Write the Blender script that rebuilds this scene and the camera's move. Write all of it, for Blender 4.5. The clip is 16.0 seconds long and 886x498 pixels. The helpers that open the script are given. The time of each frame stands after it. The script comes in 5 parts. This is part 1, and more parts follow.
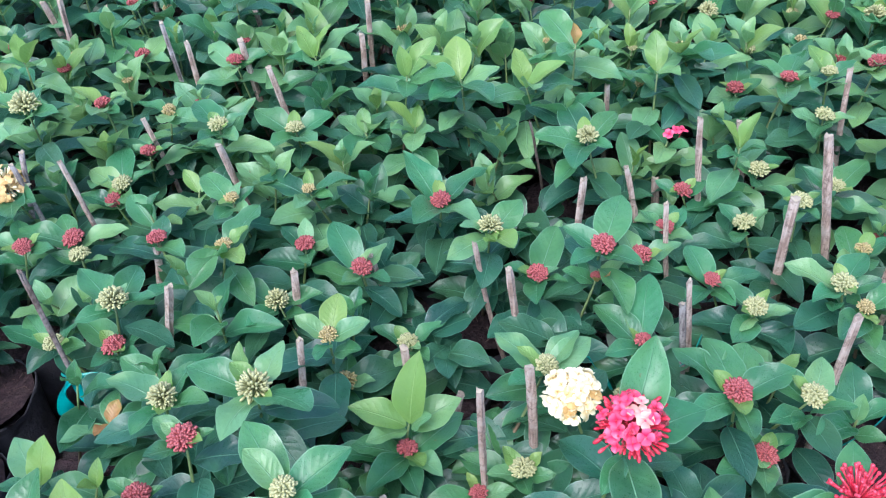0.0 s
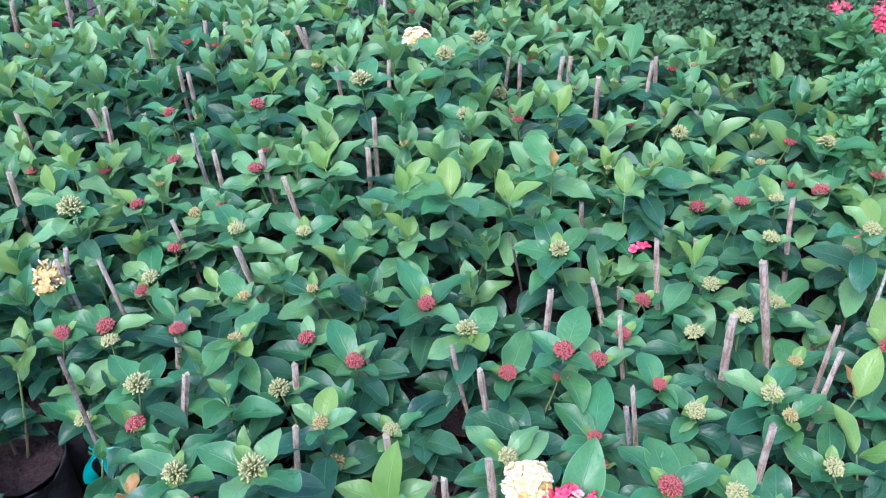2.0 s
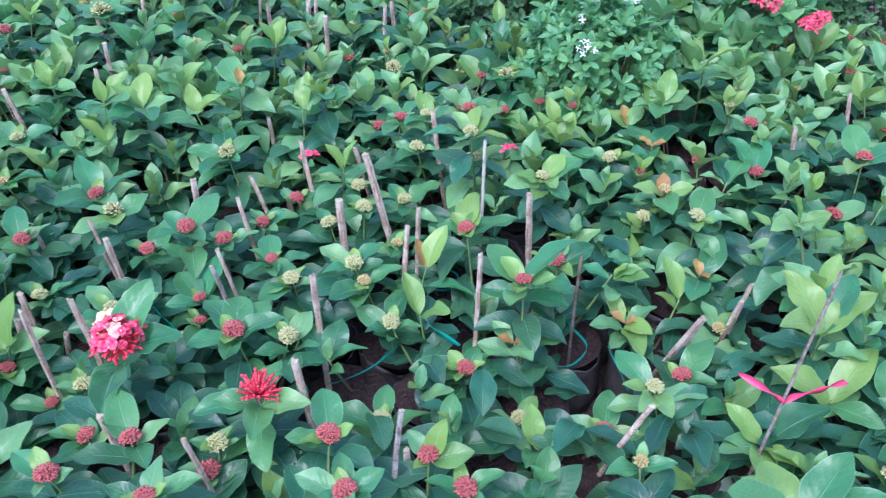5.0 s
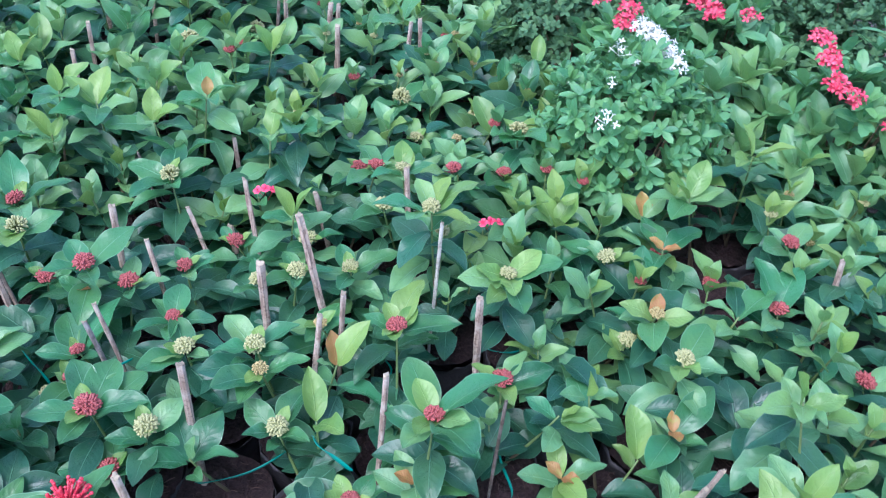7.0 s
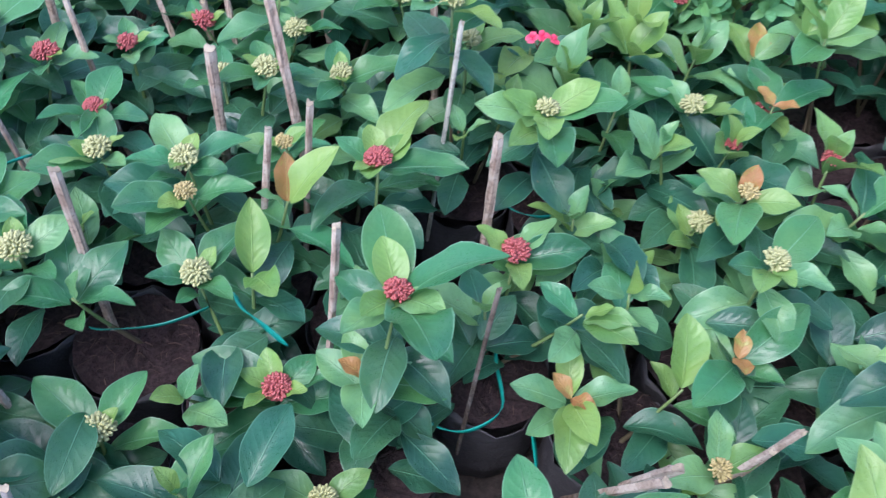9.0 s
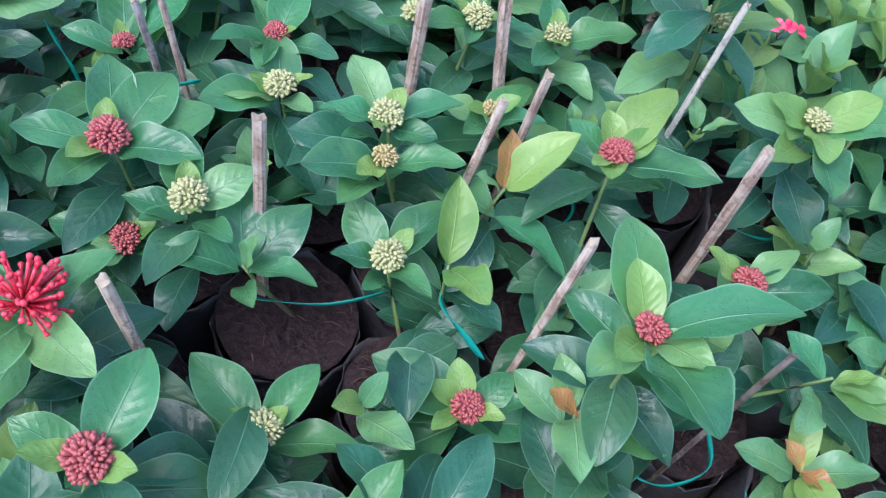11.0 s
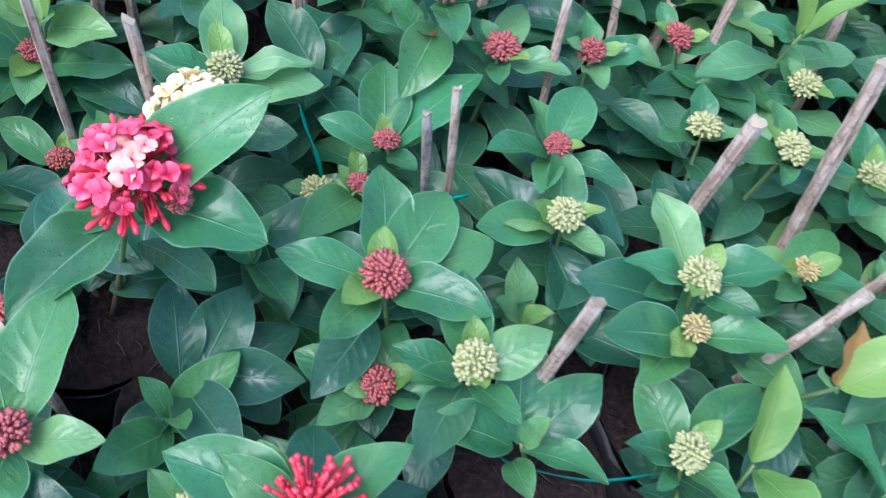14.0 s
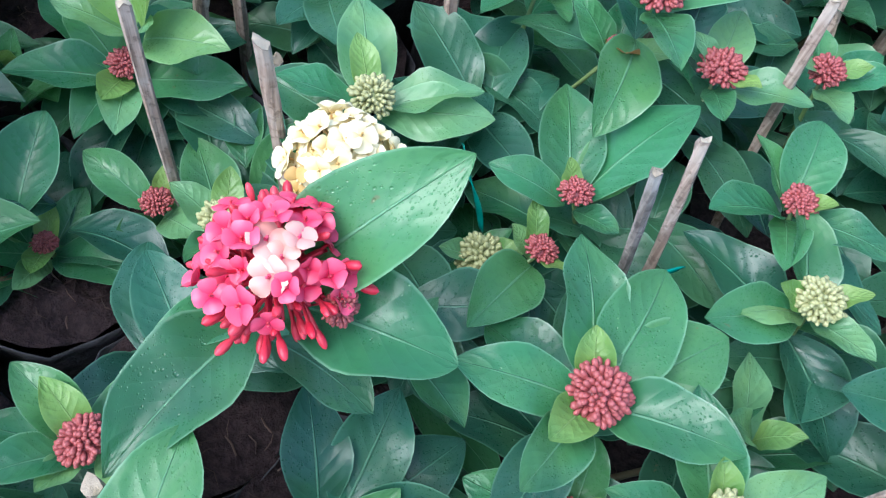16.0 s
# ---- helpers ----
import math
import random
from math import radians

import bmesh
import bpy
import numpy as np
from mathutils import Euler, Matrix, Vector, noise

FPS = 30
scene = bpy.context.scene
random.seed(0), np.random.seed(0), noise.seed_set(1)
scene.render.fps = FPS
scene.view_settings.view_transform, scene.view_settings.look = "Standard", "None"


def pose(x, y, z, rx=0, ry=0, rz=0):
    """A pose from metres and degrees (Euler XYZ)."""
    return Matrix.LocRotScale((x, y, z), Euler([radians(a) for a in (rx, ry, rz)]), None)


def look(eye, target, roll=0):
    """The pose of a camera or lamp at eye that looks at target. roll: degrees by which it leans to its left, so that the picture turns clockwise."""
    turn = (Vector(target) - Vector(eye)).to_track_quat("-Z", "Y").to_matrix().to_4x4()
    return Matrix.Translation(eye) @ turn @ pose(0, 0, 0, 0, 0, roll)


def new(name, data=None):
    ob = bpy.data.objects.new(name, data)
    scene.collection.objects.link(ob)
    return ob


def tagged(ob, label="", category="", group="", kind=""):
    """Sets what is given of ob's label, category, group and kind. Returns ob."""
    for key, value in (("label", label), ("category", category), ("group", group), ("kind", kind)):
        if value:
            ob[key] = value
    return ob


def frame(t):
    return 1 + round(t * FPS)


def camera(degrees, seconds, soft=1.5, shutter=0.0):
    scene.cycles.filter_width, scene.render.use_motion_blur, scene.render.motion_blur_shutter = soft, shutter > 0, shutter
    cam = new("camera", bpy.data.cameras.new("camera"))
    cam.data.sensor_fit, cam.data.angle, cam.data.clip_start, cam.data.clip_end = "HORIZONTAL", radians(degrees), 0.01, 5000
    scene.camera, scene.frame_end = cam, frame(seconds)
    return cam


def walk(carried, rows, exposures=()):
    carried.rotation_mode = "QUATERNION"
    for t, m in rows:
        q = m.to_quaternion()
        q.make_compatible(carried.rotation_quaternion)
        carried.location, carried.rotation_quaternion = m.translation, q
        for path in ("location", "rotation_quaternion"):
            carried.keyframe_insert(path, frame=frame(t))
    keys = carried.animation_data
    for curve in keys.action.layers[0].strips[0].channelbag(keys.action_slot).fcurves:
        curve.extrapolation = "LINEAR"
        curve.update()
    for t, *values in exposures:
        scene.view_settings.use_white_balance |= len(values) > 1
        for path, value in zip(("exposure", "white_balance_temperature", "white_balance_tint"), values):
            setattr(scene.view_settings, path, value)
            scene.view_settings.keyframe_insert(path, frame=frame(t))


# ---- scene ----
# ---------------------------------------------------------------- camera
cam = camera(54.2, 16.0, soft=1.15, shutter=0.3)
PATH = [
    (0, (-0.0010, 0.0004, 1.3329), (-0.0695, 1.4844, -0.0061), -3.97),
    (0.5, (0.0238, -0.0185, 1.3470), (-0.0477, 1.4785, 0.0227), -3.23),
    (1, (0.0452, -0.0460, 1.4209), (-0.0380, 1.5002, 0.1552), -3.23),
    (1.5, (0.0593, -0.0744, 1.4780), (-0.0272, 1.4814, 0.2243), -3.19),
    (2, (0.0745, -0.1149, 1.5208), (-0.0356, 1.4655, 0.3001), -2.98),
    (2.5, (0.1371, -0.1742, 1.4957), (-0.0896, 1.3813, 0.2592), -4.30),
    (3, (0.1999, -0.2618, 1.4558), (-0.0616, 1.2509, 0.1738), -4.39),
    (3.5, (0.2560, -0.3693, 1.4439), (0.1118, 1.1778, 0.1847), -4.34),
    (4, (0.4170, -0.4169, 1.4718), (0.3433, 1.1735, 0.2615), -3.06),
    (4.5, (0.6702, -0.4300, 1.4579), (0.5657, 1.1548, 0.2424), -0.73),
    (5, (0.8006, -0.4145, 1.4618), (0.7269, 1.1700, 0.2437), -0.97),
    (5.2, (0.8216, -0.3925, 1.4565), (0.7666, 1.1897, 0.2344), -0.48),
    (7.3, (1.0851, 0.0614, 1.4548), (0.7356, 1.5477, 0.1630), 4.96),
    (7.5, (1.1128, 0.1039, 1.4365), (0.7194, 1.5473, 0.1092), 4.82),
    (8, (1.1553, 0.2231, 1.3472), (0.7878, 1.5710, -0.0839), 6.00),
    (8.5, (1.1333, 0.3052, 1.2335), (0.8009, 1.5719, -0.2781), 7.31),
    (9, (1.0880, 0.3245, 1.1671), (0.7255, 1.5505, -0.3709), 8.06),
    (9.2, (1.0662, 0.3350, 1.1344), (0.6861, 1.5317, -0.4223), 8.36),
    (11.3, (0.7964, 0.3768, 1.0509), (0.4723, 1.4791, -0.5861), 17.87),
    (11.5, (0.7789, 0.3732, 1.0473), (0.4529, 1.4730, -0.5910), 18.22),
    (12, (0.7311, 0.3681, 1.0408), (0.3607, 1.4445, -0.6036), 17.77),
    (12.5, (0.6917, 0.3709, 1.0294), (0.3412, 1.4416, -0.6231), 19.15),
    (13, (0.6559, 0.3848, 1.0231), (0.2835, 1.4322, -0.6394), 19.33),
    (13.5, (0.6057, 0.4041, 1.0262), (0.2085, 1.4188, -0.6509), 19.10),
    (14, (0.5210, 0.4360, 0.9914), (0.1245, 1.4395, -0.6926), 19.96),
    (14.5, (0.4397, 0.4617, 0.9389), (0.0224, 1.4157, -0.7686), 19.19),
    (15, (0.3852, 0.4864, 0.9041), (-0.0302, 1.4165, -0.8170), 18.86),
    (15.5, (0.3595, 0.4993, 0.8756), (-0.0535, 1.4143, -0.8542), 19.03),
    (16, (0.3449, 0.5105, 0.8551), (-0.0944, 1.3988, -0.8821), 17.20),
]
EXPOSURES = [(0.0, 1.68, 5850, 18), (2.5, 1.68, 5700, 18), (5.2, 1.70, 5550, 20), (7.5, 1.68, 5600, 19), (9.0, 1.68, 5900, 20), (12.5, 1.66, 5800, 16), (14.0, 1.66, 5750, 13), (16.0, 1.66, 5850, 10)]
walk(cam, [(t, look(eye, target, roll)) for t, eye, target, roll in PATH], EXPOSURES)

# ---------------------------------------------------------------- light: an overcast sky, sun behind cloud
world = bpy.data.worlds.new("sky")
scene.world = world
world.use_nodes = True
sky = world.node_tree.nodes.new("ShaderNodeTexSky")
sky.sky_type, sky.sun_disc = "NISHITA", False
sky.sun_elevation, sky.sun_rotation = radians(60), radians(207)
sky.air_density, sky.dust_density, sky.ozone_density = 1.0, 2.0, 1.5
back = world.node_tree.nodes["Background"]
world.node_tree.links.new(sky.outputs[0], back.inputs[0])
back.inputs[1].default_value = 0.15
sun = new("sun", bpy.data.lights.new("sun", "SUN"))
sun.data.energy, sun.data.angle, sun.data.color = 1.15, radians(42), (1.0, 0.99, 0.97)
sun.matrix_world = look((-1.05, -2.05, 4.0), (0, 0, 0))

rng = random.Random(7)


# ---------------------------------------------------------------- materials
class Nodes:
    """A small wrapper to wire node materials."""

    def __init__(self, name):
        self.mat = bpy.data.materials.new(name)
        self.mat.use_nodes = True
        self.tree = self.mat.node_tree
        self.bsdf = self.tree.nodes["Principled BSDF"]
        self.out = self.tree.nodes["Material Output"]

    def link(self, a, b):
        self.tree.links.new(a, b)

    def math(self, op, a, b=0.0, c=0.0):
        node = self.tree.nodes.new("ShaderNodeMath")
        node.operation = op
        for i, v in enumerate((a, b, c)):
            if isinstance(v, (int, float)):
                node.inputs[i].default_value = v
            else:
                self.link(v, node.inputs[i])
        return node.outputs[0]

    def mix(self, fac, a, b):
        node = self.tree.nodes.new("ShaderNodeMix")
        node.data_type = "RGBA"
        for i, v in ((0, fac), (6, a), (7, b)):
            if isinstance(v, (int, float)):
                node.inputs[i].default_value = v
            elif isinstance(v, tuple):
                node.inputs[i].default_value = (*v, 1)
            else:
                self.link(v, node.inputs[i])
        return node.outputs[2]

    def noise(self, scale, detail=3.0, vector=None, rough=0.55):
        node = self.tree.nodes.new("ShaderNodeTexNoise")
        node.inputs["Scale"].default_value = scale
        node.inputs["Detail"].default_value = detail
        node.inputs["Roughness"].default_value = rough
        if vector is not None:
            self.link(vector, node.inputs["Vector"])
        return node.outputs[0]

    def step(self, value, lo, hi):
        node = self.tree.nodes.new("ShaderNodeMapRange")
        node.interpolation_type = "SMOOTHSTEP"
        self.link(value, node.inputs[0])
        node.inputs[1].default_value, node.inputs[2].default_value = lo, hi
        return node.outputs[0]

    def random(self):
        ob, isl = self.tree.nodes.new("ShaderNodeObjectInfo"), self.tree.nodes.new("ShaderNodeNewGeometry")
        return self.math("FRACT", self.math("ADD", ob.outputs["Random"], isl.outputs["Random Per Island"]))

    def coords(self, which="Object"):
        return self.tree.nodes.new("ShaderNodeTexCoord").outputs[which]

    def finish(self, color, rough=0.5, bump=None, strength=0.3, distance=0.002, spec=0.5):
        for v, name in ((color, "Base Color"), (rough, "Roughness"), (spec, "Specular IOR Level")):
            if isinstance(v, tuple):
                self.bsdf.inputs[name].default_value = (*v, 1)
            elif isinstance(v, (int, float)):
                self.bsdf.inputs[name].default_value = v
            else:
                self.link(v, self.bsdf.inputs[name])
        if bump is not None:
            node = self.tree.nodes.new("ShaderNodeBump")
            node.inputs["Strength"].default_value = strength
            node.inputs["Distance"].default_value = distance
            self.link(bump, node.inputs["Height"])
            self.link(node.outputs[0], self.bsdf.inputs["Normal"])
        return self.mat


def leaf_material(name, dark, light, warm, vein, rim, rough=0.34, blotch=None, through_light=0.34, wet=1.0, spec=0.40):
    """A waxy leaf blade: pale midrib and thin rim, quilted side veins, mottling, rain drops; uv runs along and across the blade."""
    n = Nodes(name)
    uv = n.tree.nodes.new("ShaderNodeSeparateXYZ")
    n.link(n.coords("UV"), uv.inputs[0])
    rnd = n.random()
    shift = n.tree.nodes.new("ShaderNodeVectorMath")
    shift.operation = "ADD"
    n.link(n.coords("UV"), shift.inputs[0])
    jump = n.tree.nodes.new("ShaderNodeCombineXYZ")
    n.link(n.math("MULTIPLY", rnd, 37.0), jump.inputs[0])
    n.link(n.math("MULTIPLY", rnd, 91.0), jump.inputs[1])
    n.link(jump.outputs[0], shift.inputs[1])
    square = n.tree.nodes.new("ShaderNodeMapping")
    square.inputs["Scale"].default_value = (1.0, 0.55, 1.0)
    n.link(shift.outputs[0], square.inputs[0])
    place = square.outputs[0]
    across = n.math("MULTIPLY", n.math("ABSOLUTE", n.math("SUBTRACT", uv.outputs[1], 0.5)), 2.0)
    along = uv.outputs[0]
    other = n.math("FRACT", n.math("MULTIPLY", rnd, 7.31))
    third = n.math("FRACT", n.math("MULTIPLY", rnd, 23.7))
    # each blade has a tone of its own, some yellower
    base = n.mix(rnd, dark, light)
    base = n.mix(n.math("MULTIPLY", n.step(other, 0.3, 0.95), 0.6), base, warm)
    mottle = n.noise(3.2, 4.0, place)
    base = n.mix(n.math("MULTIPLY", n.step(mottle, 0.42, 0.72), 0.4), base, light)
    broad = n.noise(1.5, 2.0, place)
    base = n.mix(n.math("MULTIPLY", n.step(broad, 0.46, 0.7), 0.4), base, warm)
    fine = n.noise(26.0, 3.0, place)
    base = n.mix(n.math("MULTIPLY", n.step(fine, 0.45, 0.8), 0.34), base, dark)
    if blotch:
        base = n.mix(n.math("MULTIPLY", n.step(n.noise(2.1, 3.0, place), 0.5, 0.72), 0.8), base, blotch)
    # side veins sweep forward from the midrib, the blade swells between them
    drift = n.math("MULTIPLY", n.noise(2.2, 1.0, place), 0.07)
    sweep = n.math("ADD", n.math("SUBTRACT", along, n.math("MULTIPLY", across, 0.24)), drift)
    swell = n.math("ABSOLUTE", n.math("SINE", n.math("MULTIPLY", sweep, 25.0)))
    fade = n.math("SUBTRACT", 1.0, n.step(across, 0.55, 0.95))
    line = n.math("MULTIPLY", n.math("SUBTRACT", 1.0, n.step(swell, 0.0, 0.14)), fade)
    base = n.mix(n.math("MULTIPLY", line, 0.07), base, vein)
    width = n.math("MULTIPLY_ADD", along, -0.04, 0.062)
    rib = n.step(n.math("SUBTRACT", width, across), 0.0, 0.03)
    base = n.mix(n.math("MULTIPLY", rib, 0.7), base, vein)
    edge = n.step(across, 0.93, 0.985)
    base = n.mix(n.math("MULTIPLY", edge, 0.42), base, rim)
    # scars: small tan spots on some of the blades
    scar = n.math("MULTIPLY", n.step(n.noise(9.0, 2.0, place), 0.7, 0.76), n.step(third, 0.55, 0.7))
    base = n.mix(n.math("MULTIPLY", scar, 0.7), base, (0.16, 0.13, 0.06))
    # rain drops of two sizes in patches
    dome = None
    for scale, hi in ((38.0, 0.38), (74.0, 0.42)):
        cell = n.tree.nodes.new("ShaderNodeTexVoronoi")
        cell.inputs["Scale"].default_value = scale
        n.link(place, cell.inputs["Vector"])
        pick = n.tree.nodes.new("ShaderNodeSeparateColor")
        n.link(cell.outputs["Color"], pick.inputs[0])
        size = n.math("MULTIPLY", n.step(pick.outputs[0], 0.3, 1.0), hi)
        reach = n.math("DIVIDE", cell.outputs["Distance"], n.math("ADD", size, 0.001))
        one = n.math("MAXIMUM", n.math("SUBTRACT", 1.0, n.math("MULTIPLY", reach, reach)), 0.0)
        dome = one if dome is None else n.math("MAXIMUM", dome, n.math("MULTIPLY", one, 0.6))
    damp = n.math("MULTIPLY", n.step(n.noise(2.0, 2.0, place), 0.4, 0.58), wet)
    dome = n.math("MULTIPLY", dome, damp)
    height = n.math("ADD", n.math("MULTIPLY", n.noise(4.0, 2.0, place), 0.85), n.math("MULTIPLY", n.math("MULTIPLY", swell, fade), 0.13))
    height = n.math("SUBTRACT", height, n.math("MULTIPLY", rib, 0.5))
    height = n.math("ADD", height, n.math("MULTIPLY", fine, 0.07))
    gloss = n.math("MULTIPLY_ADD", broad, 0.36, rough - 0.24)
    gloss = n.math("ADD", gloss, n.math("MULTIPLY", fine, 0.08))
    gloss = n.math("MULTIPLY", gloss, n.math("SUBTRACT", 1.0, n.math("MULTIPLY", n.step(dome, 0.0, 0.2), 0.75)))
    n.finish(base, gloss, height, 0.7, 0.0032, n.math("MULTIPLY_ADD", damp, 0.2, spec))
    bead = n.tree.nodes.new("ShaderNodeBump")
    bead.inputs["Strength"].default_value = 1.0
    bead.inputs["Distance"].default_value = 0.0004
    n.link(dome, bead.inputs["Height"])
    n.link(n.bsdf.inputs["Normal"].links[0].from_socket, bead.inputs["Normal"])
    n.link(bead.outputs[0], n.bsdf.inputs["Normal"])
    glow = n.tree.nodes.new("ShaderNodeBsdfTranslucent")
    n.link(n.mix(0.5, base, tuple(min(0.6, 1.7 * c) for c in warm)), glow.inputs[0])
    both = n.tree.nodes.new("ShaderNodeMixShader")
    both.inputs[0].default_value = through_light
    n.link(n.bsdf.outputs[0], both.inputs[1])
    n.link(glow.outputs[0], both.inputs[2])
    n.link(both.outputs[0], n.out.inputs[0])
    return n.mat


LEAF = leaf_material("mature_leaf", (0.022, 0.100, 0.048), (0.056, 0.232, 0.098), (0.108, 0.278, 0.085), (0.19, 0.41, 0.23), (0.30, 0.52, 0.33))
# older blades: darker and bluer with age, plus canopy shade put into the colour
OLD_SHADED = leaf_material("old_shaded_leaf", (0.017, 0.072, 0.050), (0.034, 0.145, 0.084), (0.058, 0.158, 0.060), (0.13, 0.32, 0.19), (0.19, 0.40, 0.25), 0.36)
LIME = leaf_material("young_leaf", (0.10, 0.23, 0.055), (0.18, 0.33, 0.085), (0.23, 0.34, 0.08), (0.30, 0.46, 0.16), (0.29, 0.45, 0.15), 0.36, None, 0.3, 0.4)
MID = leaf_material("new_leaf", (0.075, 0.220, 0.100), (0.150, 0.335, 0.145), (0.205, 0.350, 0.100), (0.24, 0.44, 0.24), (0.28, 0.48, 0.26), 0.36, None, 0.3, 0.7)
OLIVE = leaf_material("olive_leaf", (0.085, 0.200, 0.060), (0.155, 0.300, 0.085), (0.215, 0.320, 0.075), (0.27, 0.43, 0.18), (0.30, 0.46, 0.2), 0.36, None, 0.3, 0.6)
BRONZE = leaf_material("bronze_leaf", (0.30, 0.13, 0.05), (0.36, 0.22, 0.07), (0.33, 0.15, 0.06), (0.4, 0.3, 0.1), (0.4, 0.3, 0.1), 0.4, (0.25, 0.30, 0.06), 0.25, 0.2)
SMALL = leaf_material("small_leaf", (0.050, 0.19, 0.09), (0.13, 0.33, 0.15), (0.16, 0.34, 0.10), (0.17, 0.35, 0.16), (0.16, 0.34, 0.16), 0.33, None, 0.3, 0.0)
HEDGE = leaf_material("hedge_leaf", (0.040, 0.115, 0.062), (0.095, 0.215, 0.105), (0.12, 0.225, 0.085), (0.1, 0.2, 0.1), (0.1, 0.2, 0.1), 0.5, None, 0.25, 0.0, 0.2)


def tinted(name, dark, light, rough=0.5, scale=300.0, strength=0.3, through_light=0.0, tip=None):
    """A small plain surface whose pieces differ a little, with fine grain."""
    n = Nodes(name)
    rnd = n.random()
    col = n.mix(rnd, dark, light)
    grain = n.noise(scale, 3.0, n.coords())
    col = n.mix(n.math("MULTIPLY", grain, 0.35), col, tuple(c * 0.7 for c in dark))
    if tip:
        uv = n.tree.nodes.new("ShaderNodeSeparateXYZ")
        n.link(n.coords("UV"), uv.inputs[0])
        col = n.mix(n.step(uv.outputs[0], 0.1, 0.9), col, tip)
    n.finish(col, rough, grain, strength, 0.001)
    if through_light:
        glow = n.tree.nodes.new("ShaderNodeBsdfTranslucent")
        n.link(col, glow.inputs[0])
        both = n.tree.nodes.new("ShaderNodeMixShader")
        both.inputs[0].default_value = through_light
        n.link(n.bsdf.outputs[0], both.inputs[1])
        n.link(glow.outputs[0], both.inputs[2])
        n.link(both.outputs[0], n.out.inputs[0])
    return n.mat


RED_BUD = tinted("red_bud", (0.15, 0.020, 0.026), (0.24, 0.045, 0.046), 0.5, 300.0, 0.3, 0.0, (0.31, 0.072, 0.068))
YELLOW_BUD = tinted("yellow_bud", (0.12, 0.155, 0.045), (0.22, 0.25, 0.09), 0.5, 300.0, 0.3, 0.0, (0.335, 0.34, 0.155))
TAN_BUD = tinted("tan_bud", (0.15, 0.12, 0.04), (0.27, 0.22, 0.08), 0.45, 300.0, 0.3, 0.0, (0.38, 0.31, 0.13))
RED_TUBE = tinted("red_tube", (0.56, 0.014, 0.040), (0.74, 0.085, 0.125), 0.35, 200.0, 0.15, 0.15)
PINK_PETAL = tinted("pink_petal", (0.70, 0.012, 0.085), (0.80, 0.06, 0.145), 0.38, 120.0, 0.15, 0.22, (0.82, 0.10, 0.18))
CRIMSON = tinted("crimson_bud", (0.60, 0.015, 0.045), (0.74, 0.07, 0.10), 0.4, 150.0, 0.15, 0.15)
PALE_PETAL = tinted("pale_petal", (0.66, 0.27, 0.25), (0.70, 0.37, 0.31), 0.42, 120.0, 0.15, 0.2, (0.72, 0.43, 0.34))
CREAM_PETAL = tinted("cream_petal", (0.84, 0.62, 0.24), (0.88, 0.76, 0.42), 0.45, 120.0, 0.15, 0.2, (0.88, 0.80, 0.52))
ORANGE_PETAL = tinted("orange_petal", (0.62, 0.38, 0.12), (0.74, 0.52, 0.22), 0.5, 120.0, 0.15, 0.2)
RED_PETAL = tinted("red_petal", (0.66, 0.03, 0.09), (0.8, 0.14, 0.20), 0.45, 120.0, 0.15, 0.2)
WHITE_PETAL = tinted("white_petal", (0.80, 0.79, 0.74), (0.85, 0.84, 0.79), 0.5, 120.0, 0.1, 0.2)
GREEN_STEM = tinted("green_stem", (0.10, 0.17, 0.05), (0.16, 0.22, 0.08), 0.5, 150.0, 0.3)
WOODY_STEM = tinted("woody_stem", (0.12, 0.09, 0.05), (0.18, 0.14, 0.08), 0.75, 120.0, 0.5)
TEAL_TAPE = tinted("teal_tape", (0.0, 0.27, 0.25), (0.01, 0.41, 0.39), 0.3, 90.0, 0.3, 0.2)
GREEN_TAPE = tinted("green_tape", (0.0, 0.20, 0.15), (0.01, 0.33, 0.26), 0.35, 90.0, 0.3, 0.2)
PINK_TAPE = tinted("pink_tape", (0.62, 0.04, 0.12), (0.72, 0.10, 0.2), 0.4, 90.0, 0.3, 0.15)


def stake_material(name, dark, light, fresh):
    """Weathered split bamboo: fibres along the length, blotches of grey."""
    n = Nodes(name)
    stretch = n.tree.nodes.new("ShaderNodeMapping")
    stretch.inputs["Scale"].default_value = (260, 260, 9)
    n.link(n.coords(), stretch.inputs[0])
    fibre = n.noise(1.0, 4.0, stretch.outputs[0])
    patch = n.noise(24.0, 3.0, n.coords())
    rnd = n.random()
    col = n.mix(n.step(fibre, 0.35, 0.65), dark, light)
    col = n.mix(n.math("MULTIPLY", n.step(patch, 0.42, 0.62), 0.72), col, fresh)
    col = n.mix(n.math("MULTIPLY", rnd, 0.35), col, dark)
    spot = n.noise(160.0, 3.0, n.coords())
    col = n.mix(n.math("MULTIPLY", n.step(spot, 0.52, 0.66), 0.6), col, tuple(c * 0.55 for c in dark))
    blot = n.noise(46.0, 4.0, n.coords())
    col = n.mix(n.math("MULTIPLY", n.step(blot, 0.55, 0.66), 0.55), col, dark)
    return n.finish(col, 0.75, fibre, 0.7, 0.002, 0.25)


